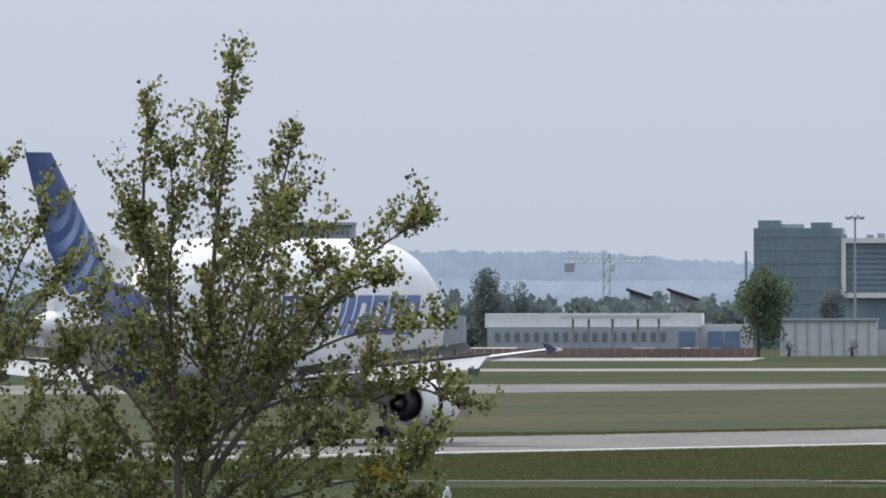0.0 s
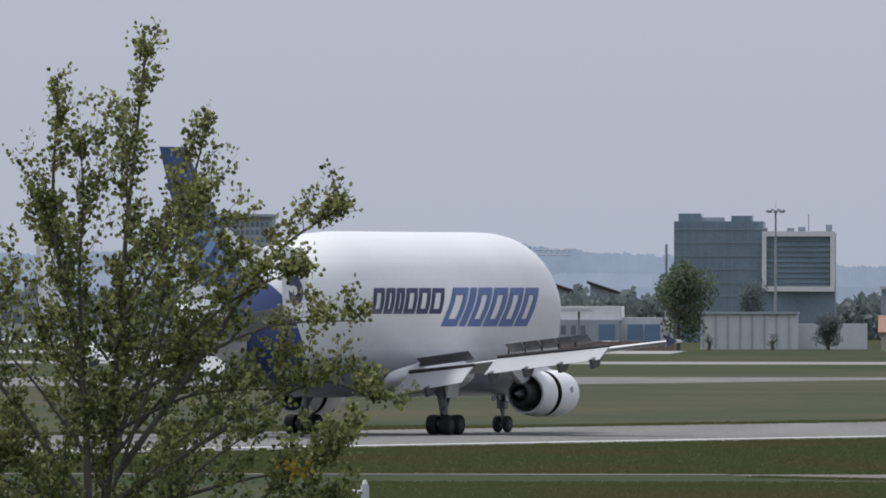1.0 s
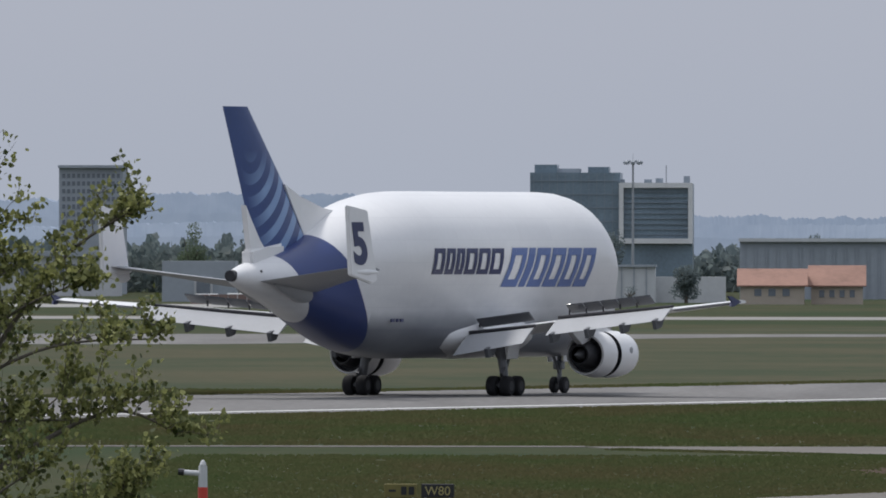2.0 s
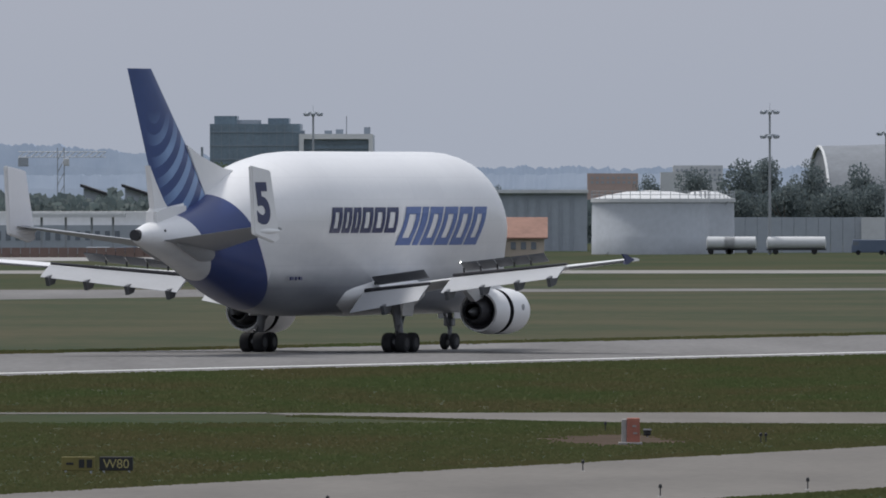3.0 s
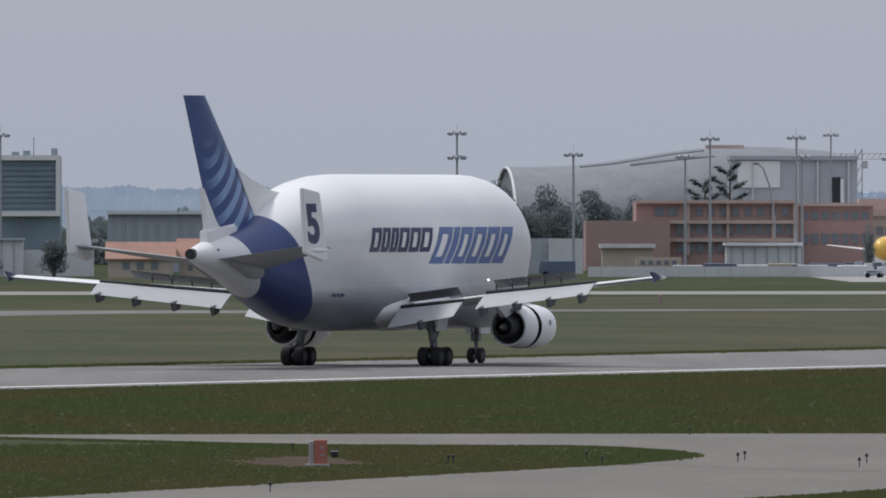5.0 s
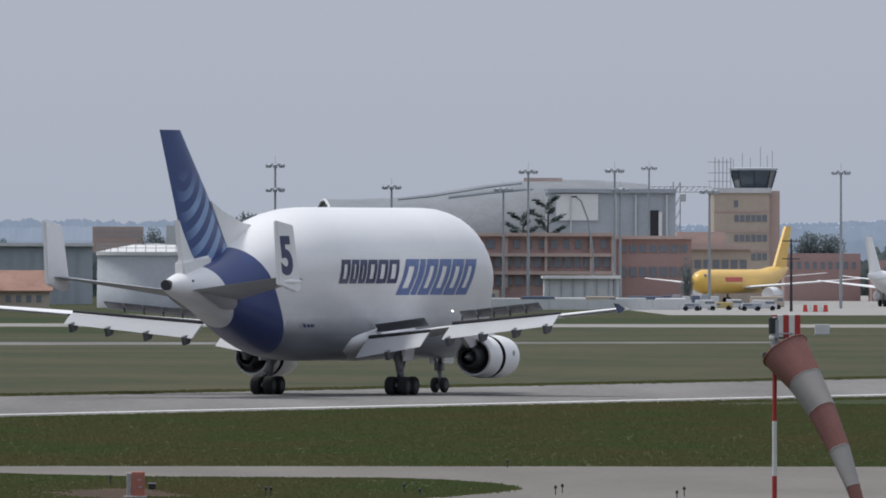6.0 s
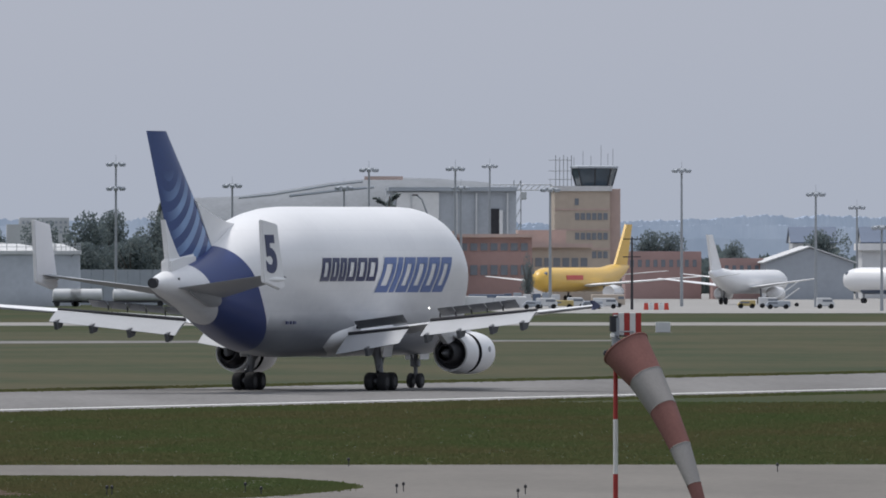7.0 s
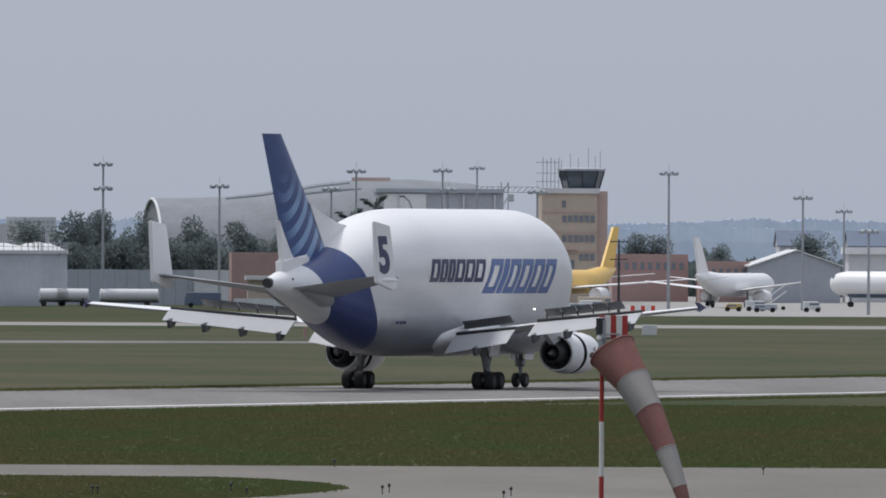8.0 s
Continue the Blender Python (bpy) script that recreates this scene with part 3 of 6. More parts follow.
    # side markings, as plain leaning frames without letters
    def frame_mark(x, w, z0, z1, lean, bar, mat, lab, base):
        bm, t = bmesh.new(), (z1 - z0) * 0.19
        side_patch(bm, x, x + bar, z0, z1, lean, base=base)
        side_patch(bm, x + w - bar, x + w, z0, z1, lean, base=base)
        side_patch(bm, x + bar, x + w - bar, z1 - t, z1, lean, base=base)
        side_patch(bm, x + bar, x + w - bar, z0, z0 + t, lean, base=base)
        part("side_mark", bm, mat, body, lab)
    x = -8.3
    for w in (1.5, 1.25, 1.15, 1.6, 1.65, 1.75):
        frame_mark(x, w, 7.38, 8.95, 0.12, 0.46, NAVY, "navy frame marking", 7.4)
        x += w + 0.22
    x = 2.15
    for w in (2.3, 0.95, 2.0, 2.05, 2.0, 1.95):
        frame_mark(x, w, 6.6, 8.98, 0.38, 0.62 if w > 1 else 0.475, MIDBLUE, "mid blue frame marking", 6.5)
        x += w + 0.26
    return root


def tyre(parent, x, y, r, w):
    t = part("wheel", revolve([(-w / 2, r * 0.55), (-w / 2, r * 0.86), (-w * 0.36, r * 0.97), (0, r), (w * 0.36, r * 0.97), (w / 2, r * 0.86), (w / 2, r * 0.55)], "X", (x, y, r), 22), RUBBER, parent, "black tyre", True)
    part("hub", revolve([(-w / 2 - 0.01, 0.05), (-w / 2 - 0.01, r * 0.5), (w / 2 + 0.01, r * 0.5), (w / 2 + 0.01, 0.05)], "X", (x, y, r), 14), HUBGREY, t)


plane = cargo_jet()

# ---- the far side of the field ----
def sight(u, v, d):
    """A place d metres ahead: u and v in thirtieths of a metre per kilometre, right of the axis and below the horizon less 115."""
    return Vector((u * d / 30000, d, EYE - (v + 115) * d / 30000))


STAND0 = (1.0, 50.0, 8.8)   # the first stand: right, back, height


def first_sight(u, v, d):
    """The same from the camera's first stand; v below the horizon."""
    return Vector((STAND0[0] + u * (d + STAND0[1]) / 30000, d, STAND0[2] - v * (d + STAND0[1]) / 30000))


WALLS = {}


def wall_mat(name, color, vary=0.08):
    if name not in WALLS:
        WALLS[name] = material(name, color, 0.8, vary=vary, scale=5, fine=6)
    return WALLS[name]


# GLASSY, BLUEGLASS, PANELGREY, BRICKRED and SALMON are paled, haze put into the colour
GLASSY = material("window_glass", (0.15, 0.17, 0.20), 0.2, vary=0.15, scale=8, spec=0.6)
BLUEGLASS = material("tinted_glass", (0.17, 0.23, 0.28), 0.3, vary=0.25, scale=6, spec=0.6)
SLATEB = wall_mat("slate_band", (0.24, 0.28, 0.32))
CABGLASS = material("dark_cab_glass", (0.05, 0.07, 0.09), 0.2, vary=0.2, scale=3, spec=0.5)
PANELGREY = wall_mat("grey_cladding", (0.34, 0.37, 0.41))
WEATHERED = wall_mat("weathered_roof_sheet", (0.185, 0.20, 0.22), 0.14)
PALE = wall_mat("pale_render", (0.55, 0.56, 0.57))
BRICKRED = wall_mat("red_render", (0.35, 0.235, 0.22))
SALMON = wall_mat("salmon_trim", (0.45, 0.345, 0.31))
SAND = wall_mat("sand_render", (0.44, 0.375, 0.31))
ROOFWHITE = wall_mat("white_roofing", (0.70, 0.70, 0.70))
ROOFTILE = wall_mat("roof_tiles", (0.27, 0.155, 0.12), 0.2)
GALV = material("galvanised_steel", (0.31, 0.33, 0.35), 0.5, 0.4, vary=0.1, scale=1)
BARK = material("bark", (0.10, 0.085, 0.07), 0.9, vary=0.3, scale=0.4)


def leaf_mat(name, lo, hi, see_through=0.4):
    """Foliage: each leaf or clump takes its own green."""
    m = bpy.data.materials.new(name)
    m.use_nodes = True
    n, l = m.node_tree.nodes, m.node_tree.links
    b = n["Principled BSDF"]
    b.inputs["Roughness"].default_value = 0.55
    b.inputs["Specular IOR Level"].default_value = 0.3
    g, r = n.new("ShaderNodeNewGeometry"), n.new("ShaderNodeValToRGB")
    r.color_ramp.elements[0].color, r.color_ramp.elements[1].color = (*lo, 1), (*hi, 1)
    l.new(g.outputs["Random Per Island"], r.inputs["Fac"])
    l.new(r.outputs["Color"], b.inputs["Base Color"])
    tr = n.new("ShaderNodeBsdfTranslucent")
    mx = n.new("ShaderNodeMixShader")
    mx.inputs[0].default_value = see_through
    l.new(r.outputs["Color"], tr.inputs["Color"])
    l.new(b.outputs[0], mx.inputs[1])
    l.new(tr.outputs[0], mx.inputs[2])
    l.new(mx.outputs[0], n["Material Output"].inputs["Surface"])
    return m


DOORBLUE = wall_mat("faded_blue_door", (0.14, 0.21, 0.32))
# FAR_DARK and FAR_HEDGE are paled bluish, haze put into the leaf colour
FAR_DARK = leaf_mat("hazed_dark_foliage", (0.135, 0.172, 0.18), (0.185, 0.22, 0.218), 0.55)
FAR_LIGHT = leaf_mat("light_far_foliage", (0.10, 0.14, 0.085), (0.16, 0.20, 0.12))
FAR_HEDGE = leaf_mat("hazed_hedge_foliage", (0.13, 0.168, 0.17), (0.178, 0.212, 0.205), 0.55)


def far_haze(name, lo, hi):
    """The plain distance: wooded hills, haze put into their colour as a glow."""
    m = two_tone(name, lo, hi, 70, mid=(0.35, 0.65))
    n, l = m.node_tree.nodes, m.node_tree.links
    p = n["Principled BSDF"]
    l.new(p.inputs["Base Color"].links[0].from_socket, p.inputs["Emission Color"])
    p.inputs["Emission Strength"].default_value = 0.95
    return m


def house(name, label, category="building"):
    return tagged(new(name), label=label, category=category)


def block(root, name, u0, u1, v0, v1, d, depth, mat, label="", bevel=0.0, site=sight):
    """A box whose front spans the given bearings and heights."""
    a, b = site(u0, v0, d), site(u1, v1, d)
    z0 = b.z
    return part(name, boxed(((a.x + b.x) / 2, d + depth / 2, (a.z + z0) / 2), (b.x - a.x, depth, a.z - z0), bevel=bevel), mat, root, label)


def grounded(root, name, u0, u1, v0, d, depth, mat, label="", site=sight):
    a, b = site(u0, v0, d), site(u1, v0, d)
    return part(name, boxed(((a.x + b.x) / 2, d + depth / 2, a.z / 2), (b.x - a.x, depth, a.z)), mat, root, label)


def windows(root, u0, u1, v0, v1, d, cols, rows, fill=(0.7, 0.6), mat=None, site=sight):
    """Glazed openings with a frame, each a part."""
    a, b = site(u0, v0, d), site(u1, v1, d)
    w, h = (b.x - a.x) / cols, (a.z - b.z) / rows
    shared = None
    for i in range(cols):
        for j in range(rows):
            c = (a.x + w * (i + 0.5), d - 0.02, a.z - h * (j + 0.5))
            if shared is None:
                bm = boxed((0, 0, 0), (w * fill[0], 0.16, h * fill[1]))
                ob = part("window", bm, mat or GLASSY, root)
                shared = ob.data
            else:
                ob = new("window", shared)
                ob.parent = root
            ob.location = c


def dark_office():
    r = house("office_building", "dark glazed office block with a white framed wing")
    d = 2900
    grounded(r, "wall", -608, -448, -226, d, 30, BLUEGLASS, "dark tinted glass front")
    block(r, "wall", -600, -560, -240, -224, d + 1, 20, BLUEGLASS)
    block(r, "roof", -560, -520, -233, -224, d + 2, 18, PANELGREY)
    block(r, "wall", -505, -468, -236, -224, d + 2, 18, BLUEGLASS)
    for k in range(6):
        block(r, "floor_band", -607, -449, -212 + 24 * k, -210.4 + 24 * k, d - 0.15, 0.3, SLATEB)
    for k in range(11):
        block(r, "mullion", -602 + 14 * k, -600.8 + 14 * k, -224, -60, d - 0.1, 0.2, SLATEB)
    # wall coloured dark in place of the shadow below the white frame
    grounded(r, "wall", -448, -319, -206, d, 24, BLUEGLASS)
    for a in ((-450, -319, -208, -199), (-450, -319, -109, -100), (-450, -442, -199, -109), (-327, -319, -199, -109)):
        block(r, "white_frame", *a, d - 1.6, 1.5, ROOFWHITE, "broad white frame")
    block(r, "screen", -442, -327, -199, -109, d - 0.6, 0.5, BLUEGLASS, "dark slatted glazing")
    for k in range(9):
        block(r, "slat", -442, -327, -192 + 9.5 * k, -191 + 9.5 * k, d - 0.9, 0.25, SLATEB)
    for u0, u1, v in ((-405, -392, -214), (-385, -372, -216), (-335, -324, -220), (-448, -440, -214)):
        block(r, "roof_unit", u0, u1, v, -206, d + 3, 3, PANELGREY)
    p = sight(-366, -206, d + 4)
    part("antenna", tubed(p, p + Vector((0, 0, 3.2)), 0.08), GALV, r)
    p = sight(-623, -185, d)
    part("chimney", tubed((p.x, d + 5, 0), (p.x, d + 5, p.z), 0.3, 0.22), PANELGREY, r)


def mast(u, v, d, heads=1, gap=43, name="light_mast"):
    top = sight(u, v, d)
    r = tagged(new("floodlight_mast"), label="tall galvanised apron floodlight mast with a ring of lamps", category="light mast", group="apron floodlight masts")
    r.location = (top.x, d, 0)
    part("pole", tubed((0, 0, 0), (0, 0, top.z), 0.25, 0.14, 10), GALV, r)
    part("rod", tubed((0, 0, top.z), (0, 0, top.z + 1.1), 0.03, 0.02, 6), GALV, r)
    for h in range(heads):
        z = top.z - h * gap * d / 30000 - 0.15
        part("ring", revolve([(z - 0.16, 0.2), (z - 0.16, 1.0), (z + 0.14, 0.95), (z + 0.2, 0.2)], "Z", (0, 0, 0), 14), GALV, r)
        bm0 = boxed((0, 0, 0), (0.62, 0.5, 0.5), (25, 0, 0), 0.06)
        me = part("lamp", bm0, PANELGREY, r)
        for k in range(8):
            a = k * math.tau / 8
            o = me if k == 0 else new("lamp", me.data)
            o.parent = r
            o.matrix_basis = pose(1.22 * math.cos(a), 1.22 * math.sin(a), z - 0.2, 0, 0, math.degrees(a) + 90)
    return r


# tank grey made lighter, distance haze put into the paint colour
TANKPAINT = wall_mat("tank_paint", (0.40, 0.425, 0.46), 0.1)


def tank(u, v, d, rad):
    t = sight(u, v, d)
    r = tagged(new("fuel_tank"), label="grey steel fuel tank with a railed white roof", category="storage tank", group="fuel tanks")
    r.location = (t.x, d + rad, 0)
    part("shell", revolve([(0, rad), (t.z * 0.33, rad), (t.z * 0.335, rad - 0.03), (t.z * 0.66, rad - 0.03), (t.z * 0.665, rad - 0.06), (t.z, rad - 0.06)], "Z", (0, 0, 0), 56), TANKPAINT, r, smooth=True)
    part("roof", revolve([(t.z - 0.1, rad + 0.12), (t.z + 0.45, rad + 0.12), (t.z + 0.5, rad - 0.4), (t.z + 1.0, rad * 0.72), (t.z + 1.5, rad * 0.4), (t.z + 1.7, 0.3)], "Z", (0, 0, 0), 48), PALE, r, "pale roof rim")
    bm = bmesh.new()
    for k in range(36):
        a, b = k * math.tau / 36, (k + 1) * math.tau / 36
        pa, pb = Vector((rad * math.cos(a), rad * math.sin(a), t.z + 0.45)), Vector((rad * math.cos(b), rad * math.sin(b), t.z + 0.45))
        tube(bm, pa, pa + Vector((0, 0, 1.15)), 0.05, n=5)
        for h in (0.6, 1.12):
            tube(bm, pa + Vector((0, 0, h)), pb + Vector((0, 0, h)), 0.04, n=5)
    part("railing", bm, GALV, r)
    bm = bmesh.new()
    for k in range(14):
        tube(bm, (-rad * 0.75 + k * 0.5, -rad * 0.66 - 0.3 - 0.3 * math.sin(k / 4), k * t.z / 14), (-rad * 0.75 + (k + 1) * 0.5, -rad * 0.66 - 0.3 - 0.3 * math.sin((k + 1) / 4), (k + 1) * t.z / 14), 0.07, n=5)
    part("stair", bm, GALV, r)


def hangar():
    r = house("hangar", "large weathered grey vaulted aircraft hangar")
    d = 3300
    s = d / 30000
    # long vaulted hall, its arched end seen at the near corner
    rings = []
    for u, d2, top in ((476, 3300, -187), (540, 3300, -188), (600, 3300, -190), (660, 3300, -197), (710, 3300, -205), (765, 3300, -214), (820, 3300, -220), (880, 3300, -224), (960, 3300, -222), (1050, 3300, -215)):
        a = sight(u, top, d2)
        ring = []
        for k in range(15):
            q = math.pi * k / 14
            ring.append((a.x + (1.8 * math.cos(q) if u == 476 else 0.0), d2 + 26 - 26 * math.cos(q), max(0.0, a.z * (math.sin(q) ** 0.75))))
        rings.append(ring)
    part("roof_vault", loft(bmesh.new(), rings), WEATHERED, r, "weathered grey metal vault", True)
    p = sight(467, -186, d)
    bm = bmesh.new()
    for k in range(16):
        q0, q1 = math.pi * k / 16, math.pi * (k + 1) / 16
        pt = [(p.x + 0.7 + 1.8 * math.cos(q), d + 26 - 26.2 * math.cos(q), p.z * math.sin(q) ** 0.75) for q in (q0, q1)]
        tube(bm, pt[0], pt[1], 0.3, n=6)
    part("end_arch", bm, PALE, r, "white arch rim of the open end")
    # tall end block with the sliding doors
    block(r, "door_block", 868, 1092, -200, 20, d - 20, 30, TANKPAINT)
    block(r, "wall_panel", 880, 955, -197, -150, d - 20.5, 0.4, ROOFWHITE)
    block(r, "opening", 1046, 1062, -168, -60, d - 20.4, 0.4, DARK, "tall dark door gap")
    block(r, "wall_panel", 1062, 1068, -165, -80, d - 20.6, 0.5, ROOFWHITE)
    for u in (905, 985, 1020, 1075):
        block(r, "rib", u, u + 3, -196, 10, d - 20.7, 0.6, PALE)
    block(r, "roof_edge", 866, 1094, -206, -199, d - 21, 24, PANELGREY)
    bm = bmesh.new()
    for u0, v0, u1, v1 in ((600, -187, 660, -193), (660, -193, 710, -201), (710, -201, 765, -210), (765, -210, 820, -216), (690, -190, 760, -198), (760, -198, 840, -206)):
        tube(bm, sight(u0, v0, d - 2), sight(u1, v1, d - 2), 0.28, n=6)
    part("roof_rib", bm, PANELGREY, r)
    part("roof_gantry", boxed(sight(857, -222, d) + Vector((0, 0, 0)), (7.5, 1, 0.7)), SALMON, r)


def red_terminal():
    r = house("service_building", "long red and salmon two storey airport service building")
    d = 2750
    grounded(r, "wall", 611, 760, -91, d, 20, BRICKRED)
    grounded(r, "wall", 700, 980, -125, d + 4, 24, BRICKRED)
    grounded(r, "wall", 960, 1120, -118, d + 8, 20, BRICKRED)
    for v in (-128, -92, -60):
        block(r, "ledge", 760 if v > -120 else 698, 985, v, v + 6, d + 2.6, 1.3, SALMON, "salmon concrete band")
    for u in (790, 860, 940, 978):
        block(r, "pier", u, u + 5, -122, -30, d + 3.2, 0.7, SALMON)
    windows(r, 768, 980, -90, -64, d + 3.9, 12, 1, (0.7, 0.8))
    windows(r, 730, 775, -118, -98, d + 3.9, 2, 1, (0.75, 0.8))
    windows(r, 800, 975, -118, -98, d + 3.9, 8, 1, (0.5, 0.8))
    windows(r, 770, 980, -54, -32, d + 3.9, 12, 1, (0.7, 0.8))
    windows(r, 990, 1115, -108, -92, d + 7.9, 7, 1, (0.7, 0.8))
    windows(r, 990, 1115, -70, -48, d + 7.9, 7, 1, (0.7, 0.8))
    block(r, "roof", 985, 1125, -123, -117, d + 7, 22, SALMON)
    b = house("annex_building", "low sand coloured annex beside the control tower")
    grounded(b, "wall", 1065, 1225, -100, 2790, 16, SAND)
    block(b, "roof", 1063, 1227, -106, -99, 2789, 18, SALMON)
    windows(b, 1075, 1220, -84, -62, 2790, 9, 1, (0.75, 0.7))
    block(b, "wall", 1095, 1180, -130, -104, 2796, 10, SALMON)


def tower():
    r = house("control_tower", "sand coloured control tower with a dark glazed cab")
    d = 2820
    grounded(r, "shaft", 1160, 1258, -203, d, 16, SAND, "sand rendered tower shaft")
    a = sight(1258, -203, d)
    part("side_wall", boxed((a.x + 0.9, d + 9, a.z / 2), (1.8, 15, a.z), (0, 0, 0)), SALMON, r)
    block(r, "parapet", 1158, 1262, -208, -199, d - 0.4, 17, PALE)
    c = sight(1232, -205, d)
    z0 = c.z
    part("cab", revolve([(z0, 2.9), (z0 + 3.0, 3.8), (z0 + 3.3, 3.9), (z0 + 3.4, 3.6), (z0 + 3.7, 3.4)], "Z", (c.x, d + 5, 0), 8), CABGLASS, r, "dark glazed cab")
    part("cab_roof", revolve([(z0 + 3.25, 4.05), (z0 + 3.55, 4.05), (z0 + 3.75, 3.2)], "Z", (c.x, d + 5, 0), 8), PANELGREY, r)
    for k in range(8):
        q = k * math.tau / 8
        part("cab_post", tubed((c.x + 2.95 * math.cos(q), d + 5 + 2.95 * math.sin(q), z0), (c.x + 3.85 * math.cos(q), d + 5 + 3.85 * math.sin(q), z0 + 3.1), 0.1, n=5), DARK, r)
    for k, (du, h) in enumerate(((-36, 1.2), (-20, 2.2), (-6, 1.4), (12, 3.2), (24, 1.8), (33, 2.6))):
        part("antenna", tubed((c.x + du * 0.094, d + 4, z0 + 3.6), (c.x + du * 0.094, d + 4, z0 + 3.9 + h), 0.05, n=5), GALV, r)
    bm = bmesh.new()
    for k in range(5):
        x = sight(1163 + 7 * k, 0, d).x
        tube(bm, (x, d + 3, z0 - 0.3), (x, d + 3, z0 + 5.4 - 0.3 * (k % 2)), 0.07, n=5)
    for h in (1.4, 2.8, 4.6):
        tube(bm, (sight(1150, 0, d).x, d + 3, z0 + h), (sight(1192, 0, d).x, d + 3, z0 + h), 0.06, n=5)
    part("antenna_rack", bm, GALV, r)
    windows(r, 1195, 1255, -160, -148, d, 6, 1, (0.75, 1))
    windows(r, 1195, 1255, -125, -113, d, 6, 1, (0.75, 1))
    windows(r, 1195, 1203, -186, -174, d, 1, 1, (0.9, 1))
    windows(r, 1195, 1255, -92, -80, d, 6, 1, (0.75, 1))
    for v in (-168, -132, -98):
        block(r, "band", 1160, 1258, v, v + 3, d - 0.12, 0.3, SALMON)


def crane(p, h, jib, name="tower_crane"):
    r = tagged(new("tower_crane"), label="distant tower crane with a long lattice jib", category="crane")
    r.location = (p.x, p.y, 0)
    bm = bmesh.new()
    n = int(h / 2.5)
    for sx, sy in ((-0.7, -0.7), (0.7, -0.7), (0.7, 0.7), (-0.7, 0.7)):
        tube(bm, (sx, sy, 0), (sx, sy, h), 0.08, n=5)
    for k in range(n):
        tube(bm, (-0.7, -0.7, k * h / n), (0.7, -0.7, (k + 1) * h / n), 0.08, n=4)
    part("tower", bm, GALV, r)
    bm = bmesh.new()
    for dz in (0, 1.1):
        tube(bm, (-9, 0, h - 2 + dz), (jib, 0, h - 2 + dz), 0.09, n=5)
    for k in range(14):
        x = -9 + (jib + 9) * k / 14
        tube(bm, (x, 0, h - 2), (x + (jib + 9) / 14, 0, h - 0.9), 0.08, n=4)
    part("jib", bm, PALE, r)
    part("counterweight", boxed((-8, 0, h - 3), (2.2, 1.2, 2.0), bevel=0.1), PANELGREY, r)
    part("cab", boxed((1.2, -0.8, h - 3.1), (1.2, 1.2, 1.6), bevel=0.1), PALE, r)


def far_tree(u, v, d, width, mat, label, seed, site=sight, clumps=4200, squash=1.15):
    top = site(u, v, d)
    rnd = random.Random(seed)
    h = top.z
    r = tagged(new("tree"), label=label, category="tree", group="field edge trees")
    r.location = (top.x, d, 0)
    bm = tubed((0, 0, 0), (rnd.uniform(-0.2, 0.2), 0, h * 0.45), 0.3, 0.2, 8)
    for k in range(5):
        a = rnd.uniform(0, math.tau)
        tube(bm, (0, 0, h * rnd.uniform(0.25, 0.42)), (math.cos(a) * width * 0.3, math.sin(a) * width * 0.3, h * rnd.uniform(0.5, 0.8)), 0.14, 0.05, 6)
    part("trunk", bm, BARK, r)
    lobes = []
    for k in range(14):
        a = rnd.uniform(0, math.tau)
        q = rnd.uniform(0.1, 0.66)
        z = h * rnd.uniform(0.22, 0.8)
        lobes.append((Vector((math.cos(a) * width * 0.5 * q, math.sin(a) * width * 0.4 * q, z)), rnd.uniform(0.18, 0.3) * width, rnd.uniform(0.13, 0.22) * h * squash))
    lobes.append((Vector((rnd.uniform(-0.1, 0.1) * width, 0, h * 0.84)), width * 0.2, h * 0.16))
    bm = bmesh.new()
    for i in range(clumps):
        c, rw, rh = rnd.choice(lobes)
        while True:
            o = Vector((rnd.uniform(-1, 1), rnd.uniform(-1, 1), rnd.uniform(-1, 1)))
            if 0.2 < o.length < 1:
                break
        p = c + Vector((o.x * rw, o.y * rw, o.z * rh))
        if p.z < 0.6:
            continue
        s = rnd.uniform(0.014, 0.034) * width
        e = Euler((rnd.uniform(0, 6), rnd.uniform(0, 6), rnd.uniform(0, 6))).to_matrix()
        vs = [bm.verts.new(p + e @ Vector(q) * s) for q in ((-1, 0, 0), (-0.2, -0.7, 0.15), (1, -0.1, 0), (0.3, 0.75, -0.2))]
        bm.faces.new(vs)
    part("crown", bm, mat, r)
    return r


def belt(name, u0, u1, v, d, depth, mat, label, seed, n, site=sight, low=0.0):
    """A far wood or hedge, in many clumps."""
    rnd = random.Random(seed)
    bm = bmesh.new()
    for i in range(n):
        s = rnd.random()
        top = site(u0 + (u1 - u0) * s, v, d)
        h = top.z * (0.62 + 0.38 * noise.noise(Vector((s * (u1 - u0) / 22, seed, 0))) + 0.15 * rnd.random())
        p = Vector((top.x, d + rnd.uniform(0, depth), low + (h - low) * rnd.random() ** 0.7))
        sz = rnd.uniform(0.5, 1.1) * d / 2700
        e = Euler((rnd.uniform(0, 6), rnd.uniform(0, 6), rnd.uniform(0, 6))).to_matrix()
        bm.faces.new([bm.verts.new(p + e @ Vector(q) * sz) for q in ((-1, 0, 0), (-0.2, -0.8, 0.15), (1, -0.1, 0), (0.3, 0.8, -0.2))])
    return tagged(link(name, bm, mat), label=label, category="trees", kind="stuff")


